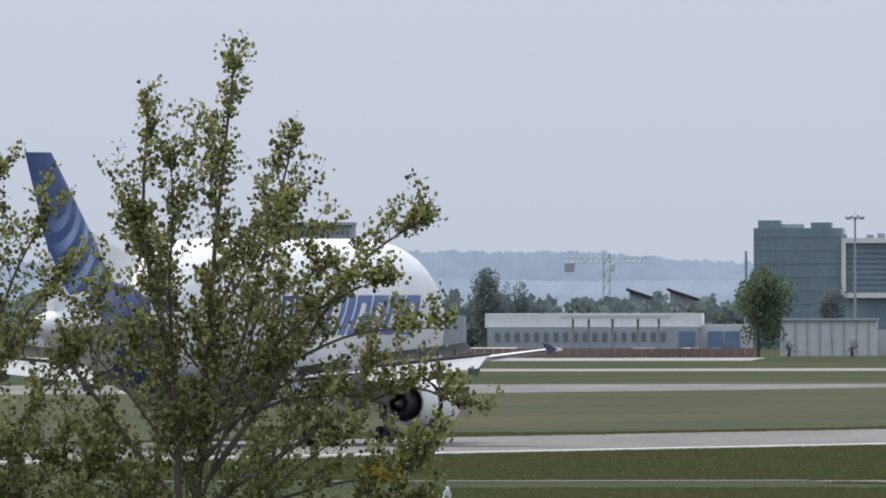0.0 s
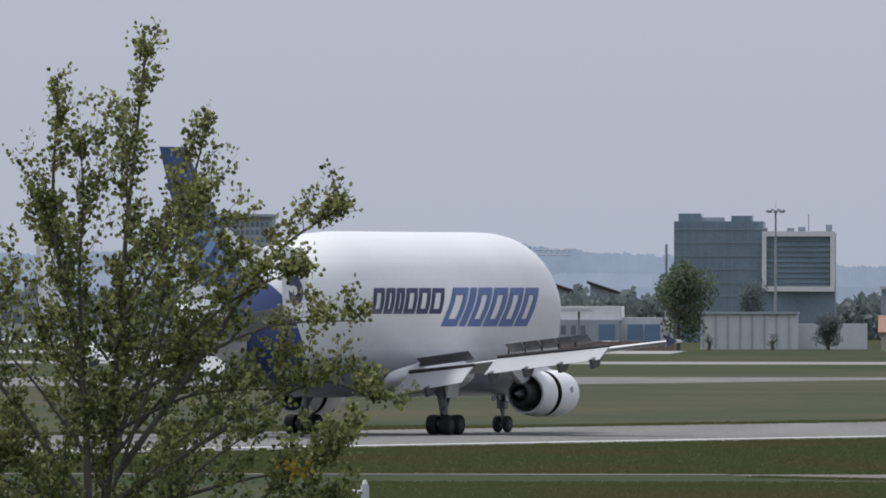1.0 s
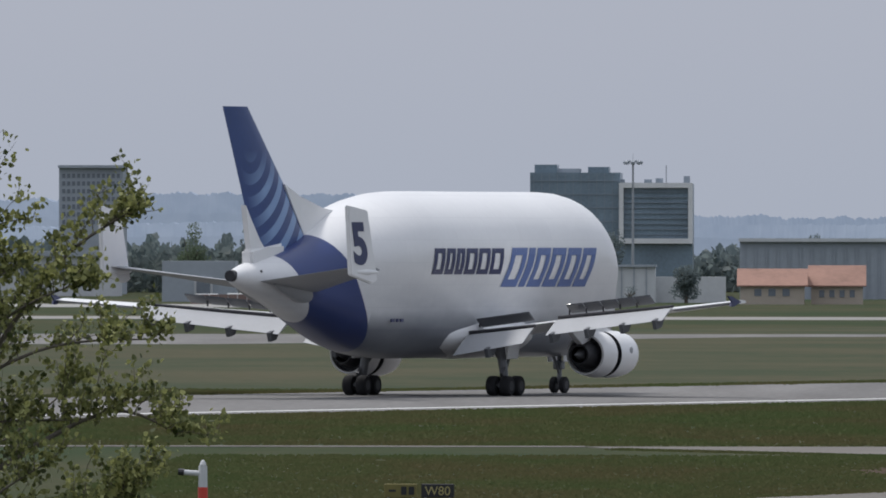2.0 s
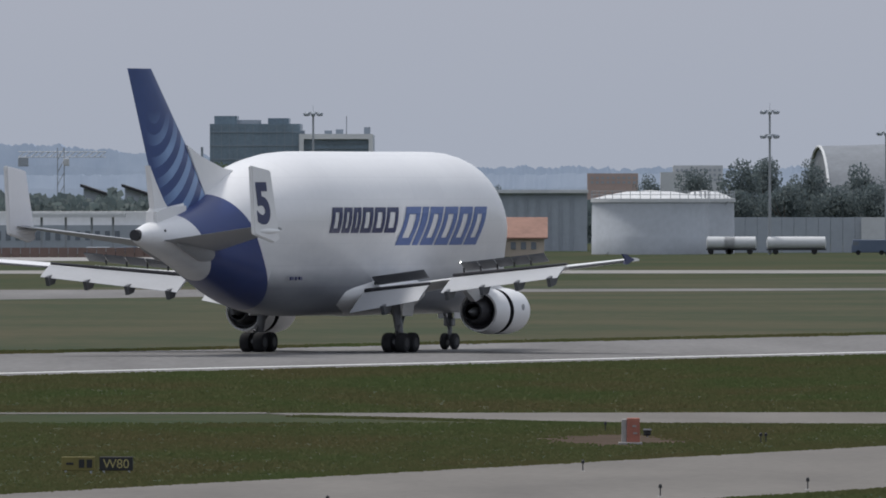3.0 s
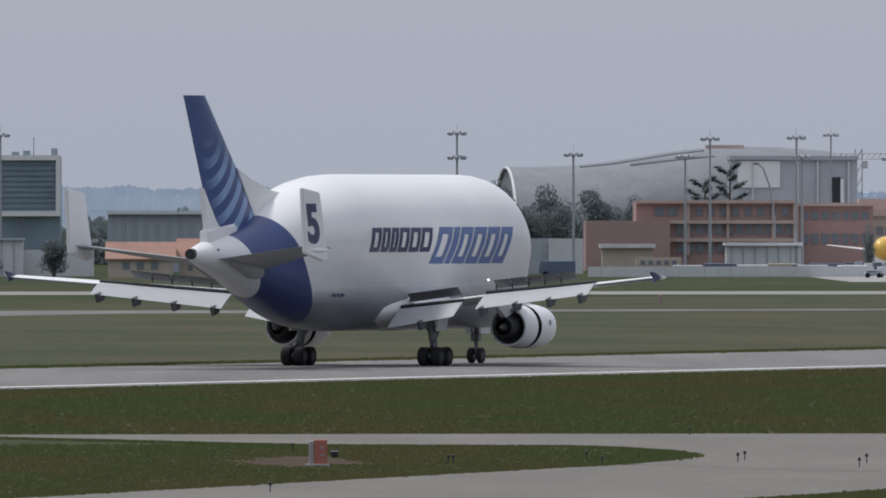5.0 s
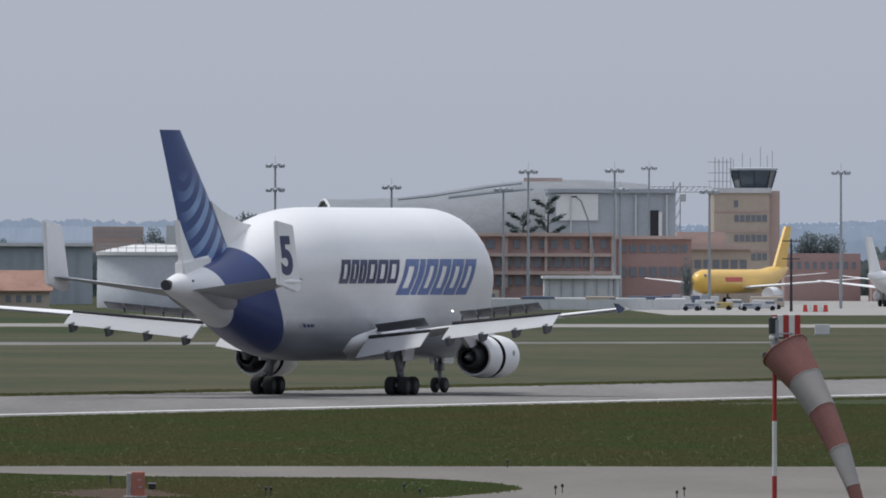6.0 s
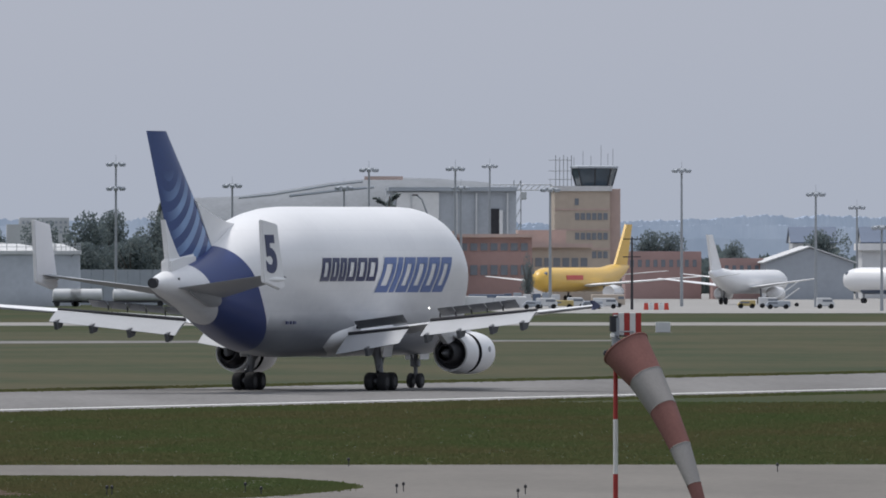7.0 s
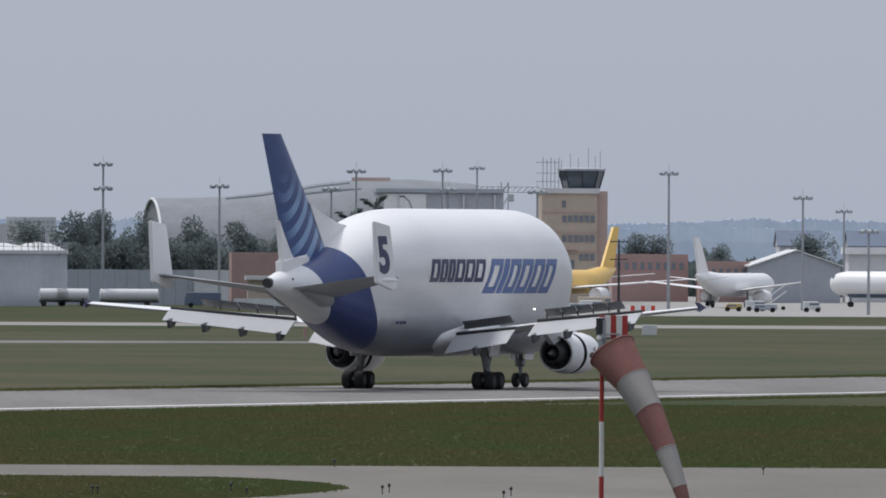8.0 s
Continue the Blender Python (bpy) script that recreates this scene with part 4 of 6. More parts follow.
def gable(root, u0, u1, v_eave, v_ridge, d, depth, wall, roof):
    a, b = sight(u0, v_eave, d), sight(u1, v_eave, d)
    zr = sight(0, v_ridge, d).z
    bm = bmesh.new()
    prof = [(a.x, 0), (b.x, 0), (b.x, a.z), ((a.x + b.x) / 2, zr), (a.x, a.z)]
    loft(bm, [[(x, d, z) for x, z in prof], [(x, d + depth, z) for x, z in prof]])
    part("wall", bm, wall, root)
    for x0, z0, x1, z1 in ((a.x - 0.5, a.z - 0.1, (a.x + b.x) / 2, zr + 0.12), ((a.x + b.x) / 2, zr + 0.12, b.x + 0.5, a.z - 0.1)):
        q = [(x0, d - 0.5, z0), (x1, d - 0.5, z1), (x1, d - 0.5, z1 + 0.22), (x0, d - 0.5, z0 + 0.22)]
        part("roof", loft(bmesh.new(), [q, [(x, y + depth + 1, z) for x, y, z in q]]), roof, root)


def parked_jet(label, m, length, rad, fin_h, body, belly=None, marks=None, scale=1.0):
    """A parked airliner; y forward, origin on the ground under the wing."""
    r = tagged(new("parked_airliner"), label=label, category="aircraft")
    r.matrix_basis = m
    zc = rad + 1.7
    L = length
    prof = [(0.5 * L, 0.1), (0.487 * L, 0.55 * rad), (0.46 * L, 0.85 * rad), (0.42 * L, rad), (-0.2 * L, rad), (-0.33 * L, 0.8 * rad), (-0.44 * L, 0.4 * rad), (-0.5 * L, 0.1 * rad)]
    bm = revolve(prof, "Y", (0, 0, zc), 28)
    for v in bm.verts:
        if v.co.y < -0.2 * L:
            v.co.z += (-0.2 * L - v.co.y) * 0.16
    part("fuselage", bm, body, r, smooth=True)
    if belly:
        part("belly", revolve([(0.44 * L, 0.3 * rad), (0.4 * L, 0.75 * rad), (-0.2 * L, 0.75 * rad), (-0.3 * L, 0.3 * rad)], "Y", (0, 0, zc - rad * 0.36), 20), belly, r, smooth=True)
    bm = bmesh.new()
    plate(bm, [(0, -0.33 * L, zc + rad * 0.8), (0, -0.47 * L, zc + rad * 0.9), (0, -0.53 * L, fin_h), (0, -0.47 * L, fin_h)], 0.4, "X")
    part("fin", bm, body, r)
    for sx in (1, -1):
        bm = bmesh.new()
        loft(bm, [wing_section(0.1 * L, -0.08 * L, sx * rad * 0.7, zc - rad * 0.5, 0.5), wing_section(-0.1 * L, -0.14 * L, sx * 0.42 * L, zc + 0.5, 0.15)])
        w = part("wing", bm, WHITE, r, smooth=True)
        bm = bmesh.new()
        loft(bm, [wing_section(-0.4 * L, -0.47 * L, sx * 0.3, zc + rad * 0.4, 0.2), wing_section(-0.47 * L, -0.5 * L, sx * 0.16 * L, zc + rad * 0.7, 0.1)])
        part("tailplane", bm, WHITE, r, smooth=True)
        e = (sx * 0.14 * L, 0, zc - rad * 1.0)
        part("engine", revolve([(0.11 * L, 0.7), (0.115 * L, 1.0), (0.06 * L, 1.15), (0.0, 0.95), (-0.02 * L, 0.5)], "Y", e, 20), WHITE, w, smooth=True)
        g = part("main_gear", tubed((sx * 3.2, -0.04 * L, 0.5), (sx * 3.0, -0.04 * L, zc - 1), 0.16), STEEL, r)
        for wx in (-0.4, 0.4):
            tyre(g, sx * 3.2 + wx, -0.04 * L, 0.55, 0.4)
    g = part("nose_gear", tubed((0, 0.4 * L, 0.4), (0, 0.4 * L, zc - 1), 0.12), STEEL, r)
    tyre(g, 0.2, 0.4 * L, 0.45, 0.3)
    tyre(g, -0.2, 0.4 * L, 0.45, 0.3)
    part("cockpit_window", boxed((0, 0.466 * L, zc + rad * 0.5), (rad * 1.3, 0.6, 0.5), (-30, 0, 0), 0.1), GLASSY, r)
    if marks:
        for y0, y1, sx in marks:
            part("side_mark", boxed((sx * (rad - 0.02), (y0 + y1) / 2 * L, zc + 0.35), (0.1, (y1 - y0) * L, 0.75), bevel=0.03), MARKRED, r, "red block marking")
    return r


def vehicle(p, l, w, h, mat, label, name="van", yaw=90, category="vehicle", cab=0.35):
    r = tagged(new(name), label=label, category=category)
    r.matrix_basis = pose(p.x, p.y, 0, 0, 0, yaw)
    bm = bmesh.new()
    pts = [(0, -l / 2, 0.35), (0, l / 2, 0.35), (0, l / 2, h * 0.55), (0, l / 2 - cab * 0.6, h), (0, -l / 2, h)]
    plate(bm, pts, w, "X")
    bmesh.ops.bevel(bm, geom=bm.edges[:], offset=0.08, segments=1, affect="EDGES")
    part("body", bm, mat, r)
    part("window", boxed((0, l / 2 - cab * 0.9 - 0.3, h * 0.74), (w + 0.02, cab * 1.2 + 0.5, h * 0.24), bevel=0.03), GLASSY, r)
    for sx in (1, -1):
        for sy in (-0.32, 0.32):
            part("wheel", revolve([(-0.12, 0.2), (-0.12, 0.36), (0.12, 0.36), (0.12, 0.2)], "X", (sx * (w / 2 - 0.12), sy * l, 0.36), 14), RUBBER, r)
    return r


YELLOW = material("yellow_paint", (0.70, 0.44, 0.09), 0.35, vary=0.05, scale=4)
MARKRED = material("red_paint", (0.55, 0.06, 0.04), 0.4, vary=0.06, scale=2)
SIGNALY = material("faded_yellow_paint", (0.42, 0.33, 0.14), 0.5, vary=0.1, scale=1)
SLATE = material("slate_blue_paint", (0.10, 0.13, 0.19), 0.4, vary=0.08, scale=3)
HILL = far_haze("hill_haze_glow", (0.150, 0.185, 0.245), (0.20, 0.235, 0.295))


def gable_long(root, u0, u1, v_eave, v_ridge, d, depth, wall, roof):
    """A house whose ridge runs across the view, its roof slope turned to the field."""
    a, b = sight(u0, v_eave, d), sight(u1, v_eave, d)
    zr = sight(0, v_ridge, d).z
    part("wall", boxed(((a.x + b.x) / 2, d + depth / 2, a.z / 2), (b.x - a.x, depth, a.z)), wall, root)
    for y0, z0, y1, z1 in ((d - 0.6, a.z - 0.15, d + depth / 2, zr), (d + depth / 2, zr, d + depth + 0.6, a.z - 0.15)):
        q = [(a.x - 0.5, y0, z0), (a.x - 0.5, y1, z1), (a.x - 0.5, y1, z1 + 0.2), (a.x - 0.5, y0, z0 + 0.2)]
        part("roof", loft(bmesh.new(), [q, [(b.x + 0.5, y, z) for _, y, z in q]]), roof, root)
    for x in (a.x, b.x):
        q = [(x, d, a.z), (x, d + depth, a.z), (x, d + depth / 2, zr)]
        part("gable_wall", plate(bmesh.new(), q, 0.3, "X"), wall, root)


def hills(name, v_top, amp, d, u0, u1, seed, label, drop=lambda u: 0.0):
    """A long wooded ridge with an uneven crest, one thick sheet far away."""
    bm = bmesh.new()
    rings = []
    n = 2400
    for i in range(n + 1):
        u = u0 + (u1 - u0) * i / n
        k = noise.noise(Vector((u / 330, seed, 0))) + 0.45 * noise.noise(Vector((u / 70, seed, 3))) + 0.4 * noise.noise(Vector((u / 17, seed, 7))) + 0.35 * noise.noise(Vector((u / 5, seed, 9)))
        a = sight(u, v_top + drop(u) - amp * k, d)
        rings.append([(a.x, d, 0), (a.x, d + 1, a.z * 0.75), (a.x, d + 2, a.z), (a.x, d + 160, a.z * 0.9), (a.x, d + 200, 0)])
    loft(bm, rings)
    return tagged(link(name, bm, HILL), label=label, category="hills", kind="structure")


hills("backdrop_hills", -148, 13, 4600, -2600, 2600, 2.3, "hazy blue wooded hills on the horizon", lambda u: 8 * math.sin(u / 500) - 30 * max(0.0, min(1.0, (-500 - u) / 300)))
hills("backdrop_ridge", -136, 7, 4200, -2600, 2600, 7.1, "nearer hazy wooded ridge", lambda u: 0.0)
dark_office()
for u, v, d, h in ((-425, -247, 2560, 1), (383, -250, 2560, 2), (589, -212, 2540, 1), (831, -240, 2560, 1), (787, -208, 2600, 1), (984, -242, 2560, 1), (994, -208, 2600, 1),
                   (1152, -205, 2500, 1), (1385, -239, 2560, 1), (1623, -197, 2540, 1), (1696, -173, 2900, 1), (1740, -138, 2400, 1), (1045, -246, 3100, 1)):
    mast(u, v, d, h)
tank(172, -88, 2560, 8.9)
tank(268, -88, 2590, 4.6)
hangar()
red_terminal()
tower()
crane(sight(1094, -214, 3400), 22.0, 7)

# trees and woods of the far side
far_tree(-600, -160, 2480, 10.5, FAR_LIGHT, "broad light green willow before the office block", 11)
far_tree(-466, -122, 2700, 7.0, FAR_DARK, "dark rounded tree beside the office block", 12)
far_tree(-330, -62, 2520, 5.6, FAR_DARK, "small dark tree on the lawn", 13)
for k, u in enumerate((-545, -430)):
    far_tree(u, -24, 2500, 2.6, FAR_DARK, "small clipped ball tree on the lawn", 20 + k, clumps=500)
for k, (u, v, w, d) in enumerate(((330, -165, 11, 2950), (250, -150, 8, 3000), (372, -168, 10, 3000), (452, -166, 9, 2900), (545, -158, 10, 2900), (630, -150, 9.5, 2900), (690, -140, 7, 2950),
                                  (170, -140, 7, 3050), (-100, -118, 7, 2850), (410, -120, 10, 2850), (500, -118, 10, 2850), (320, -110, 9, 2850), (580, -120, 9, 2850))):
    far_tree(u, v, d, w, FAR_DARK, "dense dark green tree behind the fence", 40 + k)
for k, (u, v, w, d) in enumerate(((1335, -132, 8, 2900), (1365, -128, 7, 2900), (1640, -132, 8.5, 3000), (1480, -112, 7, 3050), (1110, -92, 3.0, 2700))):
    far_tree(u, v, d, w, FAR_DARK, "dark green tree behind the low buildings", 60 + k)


def cedar(u, v, d):
    top = sight(u, v, d)
    r = tagged(new("cedar_tree"), label="tall dark cedar with flat spreading tiers", category="tree")
    r.location = (top.x, d, 0)
    part("trunk", tubed((0, 0, 0), (0.5, 0, top.z), 0.4, 0.08, 8), BARK, r)
    rnd = random.Random(5)
    bm = bmesh.new()
    for k in range(14):
        a = k * 2.4
        z0 = top.z * (0.48 + 0.037 * k)
        ln = 4.2 * (1.1 - 0.05 * k)
        e = Vector((math.cos(a) * ln, math.sin(a) * ln, z0 + 1.0))
        tube(bm, (0.3, 0, z0 - 0.6), e, 0.1, 0.03, 5)
        for i in range(90):
            s = rnd.uniform(0.35, 1.05)
            p = Vector((0.3, 0, z0 - 0.6)).lerp(e, s) + Vector((rnd.uniform(-0.5, 0.5), rnd.uniform(-0.5, 0.5), rnd.uniform(-0.15, 0.2)))
            q = Euler((rnd.uniform(-0.5, 0.5), rnd.uniform(-0.5, 0.5), rnd.uniform(0, 6))).to_matrix()
            bm.faces.new([bm.verts.new(p + q @ Vector(c) * 0.36) for c in ((-1, 0, 0), (0, -0.6, 0.1), (1, 0, -0.2), (0, 0.6, 0.1))])
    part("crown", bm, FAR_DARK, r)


cedar(862, -190, 2800)
cedar(818, -165, 2795)
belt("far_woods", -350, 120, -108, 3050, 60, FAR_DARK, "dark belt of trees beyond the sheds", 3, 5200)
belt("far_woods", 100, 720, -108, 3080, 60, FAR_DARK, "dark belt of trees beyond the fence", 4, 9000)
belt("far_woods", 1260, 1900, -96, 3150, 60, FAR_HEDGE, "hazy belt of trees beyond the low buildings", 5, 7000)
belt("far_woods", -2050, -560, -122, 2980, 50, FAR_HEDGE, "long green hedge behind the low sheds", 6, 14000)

# sheds, fence and yards along the near edge of the apron
r = house("perimeter_wall", "long pale grey panel wall along the apron", "wall")
for k in range(13):
    block(r, "panel", 318 + 21.6 * k, 339 + 21.6 * k, -60, 6, 2630, 0.4, PANELGREY)
block(r, "panel", 545, 606, -60, 6, 2629, 0.5, PALE, "white end panel")
r = house("noise_barrier", "low pale concrete blast wall", "wall")
for k in range(22):
    block(r, "panel", 615 + 23 * k, 637.5 + 23 * k, -10, 8, 2490, 0.6, PALE)
r = house("stores_shed", "low sand coloured stores shed with stacked crates", "shed")
grounded(r, "wall", 640, 730, -44, 2560, 6, SAND)
block(r, "roof", 636, 734, -50, -43, 2559, 8, PALE)
block(r, "wall", 700, 780, -26, -6, 2540, 4, SAND)
windows(r, 705, 775, -22, -12, 2540, 5, 1, (0.6, 0.7))
r = house("cargo_shed", "white flat roofed cargo shed", "shed")
grounded(r, "wall", 860, 992, -48, 2560, 8, PALE)
block(r, "roof", 857, 995, -52, -47, 2559, 10, ROOFWHITE)
for k in range(6):
    block(r, "rib", 868 + 21 * k, 869.5 + 21 * k, -47, -8, 2559.8, 0.3, PANELGREY)
r = house("flat_hangar", "wide grey flat roofed hangar behind cottages")
grounded(r, "wall", -235, 60, -104, 2700, 20, PANELGREY)
block(r, "roof", -237, 62, -109, -103, 2699, 22, PALE)
for k in range(14):
    block(r, "rib", -228 + 20 * k, -226 + 20 * k, -102, -5, 2699.7, 0.4, PANELGREY)
r = house("cottage", "small house with a low orange tiled roof", "house")
gable_long(r, -234, -120, -24, -52, 2480, 12, SAND, ROOFTILE)
windows(r, -215, -140, -20, -4, 2480, 3, 1, (0.5, 0.8))
r = house("cottage", "small house with a long orange tiled roof", "house")
gable_long(r, -108, -16, -24, -58, 2486, 12, SAND, ROOFTILE)
windows(r, -98, -26, -18, -2, 2486, 4, 1, (0.5, 0.8))
r = house("white_wall", "long white rendered yard wall", "wall")
grounded(r, "wall", -560, -385, -58, 2540, 6, PALE)
grounded(r, "wall", -385, -260, -40, 2545, 5, PALE)
block(r, "coping", -562, -383, -61, -57, 2539.5, 7, PANELGREY)
for k in range(8):
    block(r, "pilaster", -556 + 22 * k, -554 + 22 * k, -57, 4, 2539.8, 0.3, PANELGREY)

# low buildings and woods seen first, beyond the tree
fs = first_sight
r = house("grey_office", "grey multi storey office with rows of windows")
grounded(r, "wall", -1446, -1332, -234, 2900, 16, PANELGREY)
block(r, "roof", -1448, -1330, -238, -233, 2899, 17, PANELGREY)
windows(r, -1442, -1336, -226, -130, 2900, 12, 7, (0.6, 0.55))
r = house("grey_shed", "grey steel shed with a pale door", "shed")
grounded(r, "wall", -1250, -1123, 30, 2560, 14, PANELGREY, site=fs)
block(r, "door_frame", -1194, -1162, 58, 92, 2559.7, 0.5, PALE, site=fs)
block(r, "door", -1190, -1166, 64, 92, 2559.5, 0.4, GLASSY, site=fs)
r = house("long_shed", "long low shed with a white roof and blue doors", "shed")
grounded(r, "wall", -1080, -705, 50, 2600, 16, PANELGREY, site=fs)
block(r, "roof", -1084, -700, 26, 51, 2601, 18, ROOFWHITE, site=fs)
for u in (-740, -690, -660):
    block(r, "door", u, u + 28, 58, 92, 2599.8, 0.4, DOORBLUE, site=fs)
windows(r, -1070, -760, 58, 78, 2600, 18, 1, (0.5, 0.8), site=fs)
grounded(r, "wall", -705, -612, 46, 2602, 14, PALE, site=fs)
r = house("canopy", "flat white forecourt canopy on steel posts", "canopy")
block(r, "roof", -950, -757, 29, 36, 2520, 14, PALE, site=fs)
for u in (-930, -902, -860, -815, -778):
    grounded(r, "post", u, u + 4, 36, 2522, 0.5, GALV, site=fs)
FENCERED = wall_mat("fence_timber", (0.22, 0.15, 0.13), 0.2)
r = house("garden_fence", "low rusty red timber fence along the apron", "fence")
for k in range(36):
    grounded(r, "panel", -1200 + 16.5 * k, -1184.5 + 16.5 * k, 88, 2470, 0.2, FENCERED, site=fs)
r = house("terminal_hall", "long hazy pale terminal hall", "building")
grounded(r, "wall", -2150, -1330, 22, 2800, 20, PALE, site=fs)
block(r, "roof", -2160, -1320, 14, 23, 2799, 22, PANELGREY, site=fs)
windows(r, -2140, -1340, 34, 60, 2800, 40, 1, (0.8, 0.8), site=fs)
r = house("wedge_building", "hall with two slanting dark roofs")
for u in (-828, -756):
    a, b = fs(u, -14, 3100), fs(u + 55, 8, 3100)
    q = [(a.x, 3100, 0), (b.x, 3100, 0), (b.x, 3100, b.z), (a.x, 3100, a.z)]
    part("wall", loft(bmesh.new(), [q, [(x, y + 14, z) for x, y, z in q]]), PANELGREY, r)
    q = [(a.x - 0.6, 3099, a.z), (b.x + 0.6, 3099, b.z), (b.x + 0.6, 3099, b.z + 0.5), (a.x - 0.6, 3099, a.z + 0.5)]
    part("roof", loft(bmesh.new(), [q, [(x, y + 16, z) for x, y, z in q]]), DARK, r)
crane(fs(-868, -84, 3600), 18.6, 9.6)
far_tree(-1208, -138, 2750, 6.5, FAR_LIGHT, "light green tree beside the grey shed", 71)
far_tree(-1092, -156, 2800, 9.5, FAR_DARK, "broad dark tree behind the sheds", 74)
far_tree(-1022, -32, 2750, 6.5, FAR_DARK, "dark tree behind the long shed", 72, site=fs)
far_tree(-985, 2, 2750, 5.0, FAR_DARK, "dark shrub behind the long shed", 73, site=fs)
vehicle(fs(-1082, 0, 2490), 9.4, 2.5, 1.5, ROOFWHITE, "white covered trailer parked at the fence", "trailer", 90)
for k, u in enumerate((-1175, -805, -755, -735, -705, -690)):
    vehicle(fs(u, 0, 2500), 3.9, 1.75, 1.4, (ROOFWHITE, PANELGREY, SLATE)[k % 3], "small parked car by the sheds", "car", 90, "car", 1.1)

# tankers, vans and parked airliners on the apron
for u, ln in ((297, 4.5), (330, 5.0), (430, 9.0)):
    p = sight(u, 0, 2560)
    r = tagged(new("tanker_trailer"), label="pale fuel tanker trailer beside the wall", category="tanker", group="fuel tankers")
    r.location = (p.x, 2560, 0)
    part("barrel", revolve([(-ln / 2, 0.4), (-ln / 2 + 0.15, 0.95), (ln / 2 - 0.15, 0.95), (ln / 2, 0.4)], "X", (0, 0, 1.75), 20), PALE, r, smooth=True)
    part("chassis", boxed((0, 0, 0.75), (ln, 1.2, 0.25)), DARK, r)
    for x in (-ln * 0.35, ln * 0.3):
        part("wheel", revolve([(-1.1, 0.25), (-1.1, 0.45), (1.1, 0.45), (1.1, 0.25)], "Y", (x, 0, 0.45), 14), RUBBER, r)
vehicle(sight(560, 0, 2540), 5.5, 2.2, 2.3, SLATE, "dark service van with a pale roof", "van", 90)
for k, u in enumerate((790, 850, 905, 960, 1010, 1040, 1082, 1255)):
    vehicle(sight(u, 0, 2520 + 9 * (k % 3)), 4.6 + 0.4 * (k % 3), 1.9, 1.7 + 0.25 * (k % 2), (PALE, SLATE, ROOFWHITE, SAND)[k % 4], "apron service vehicle standing by the stands", "service_vehicle", 90 - 180 * (k % 2), "vehicle")
for k in range(7):
    p = sight(1060 + 17 * k, 0, 2580 + 5 * (k % 3))
    r = tagged(new("baggage_dolly"), label="small apron dolly stacked with pale crates", category="dolly", group="apron dollies")
    r.location = (p.x, p.y, 0)
    part("deck", boxed((0, 0, 0.5), (1.3, 1.6, 0.15)), GALV, r)
    part("crate", boxed((0, 0, 1.2), (1.2, 1.4, 1.2 + 0.2 * (k % 3)), bevel=0.05), (PALE, SLATE, PANELGREY)[k % 3], r)
    for sx in (-0.5, 0.5):
        part("wheel", revolve([(-0.6, 0.1), (-0.6, 0.22), (0.6, 0.22), (0.6, 0.1)], "Y", (sx, 0, 0.22), 10), RUBBER, r)
p = sight(1210, 0, 2740)
parked_jet("yellow cargo jet with red block markings parked on stand", pose(p.x, 2740, 0, 0, 0, 158), 44, 1.95, 12.6, YELLOW, None, ((0.12, 0.3, -1), (0.12, 0.3, 1)))
p = sight(1498, 0, 2640)
parked_jet("white twin jet parked tail towards the field", pose(p.x, 2640, 0, 0, 0, -24), 31, 1.85, 10.9, WHITE)
p = sight(1855, 0, 2680)
parked_jet("white and slate blue airliner parked on stand", pose(p.x, 2680, 0, 0, 0, 62), 36, 2.0, 11.5, WHITE, SLATE)
r = house("grey_shed", "wide grey shed with a low gabled roof", "shed")
gable(r, 1535, 1690, -72, -98, 2850, 30, PANELGREY, PALE)
r = house("brick_sheds", "row of low red brick sheds", "shed")
grounded(r, "wall", 1285, 1420, -92, 2880, 14, BRICKRED)
grounded(r, "wall", 1440, 1530, -80, 2870, 12, BRICKRED)
windows(r, 1290, 1415, -80, -62, 2880, 9, 1, (0.5, 0.7))
windows(r, 1445, 1525, -70, -52, 2870, 6, 1, (0.5, 0.7))
for u in (1620, 1745):
    r = house("slate_house", "far house with a steep slate roof", "house")
    gable_long(r, u - 38, u + 38, -108, -134, 3250, 14, PALE, SLATE)
r = house("pale_shed", "pale flat shed at the edge of the apron", "shed")
grounded(r, "wall", 1705, 1880, -95, 2900, 14, PALE)
block(r, "roof", 1700, 1885, -106, -94, 2899, 16, ROOFWHITE)
r = house("apartment_blocks", "hazy pale apartment blocks behind the trees")
grounded(r, "wall", 60, 150, -138, 3600, 14, SALMON)
grounded(r, "wall", 190, 230, -140, 3600, 14, PALE)
grounded(r, "wall", 212, 300, -152, 3620, 14, PALE)
# windows in wall grey, haze imitated by the low colour contrast
windows(r, 215, 298, -148, -122, 3620, 10, 3, (0.5, 0.5), PANELGREY)
windows(r, 64, 148, -134, -118, 3600, 9, 2, (0.5, 0.5), PANELGREY)


def street_lamp(u, v, d):
    a = sight(u, v, d)
    r = tagged(new("street_lamp"), label="tall curved grey street lamp", category="lamp")
    r.location = (a.x, d, 0)
    bm = bmesh.new()
    pts = [Vector((2.6, 0, 0)), Vector((2.4, 0, a.z * 0.5)), Vector((1.6, 0, a.z * 0.8)), Vector((0.6, 0, a.z * 0.96)), Vector((-0.2, 0, a.z))]
    for p0, p1 in zip(pts, pts[1:]):
        tube(bm, p0, p1, 0.14, 0.12, 8)
    part("pole", bm, GALV, r)
    part("lamp_head", boxed((-0.5, 0, a.z), (0.9, 0.4, 0.25), bevel=0.08), DARK, r)


street_lamp(918, -192, 2600)


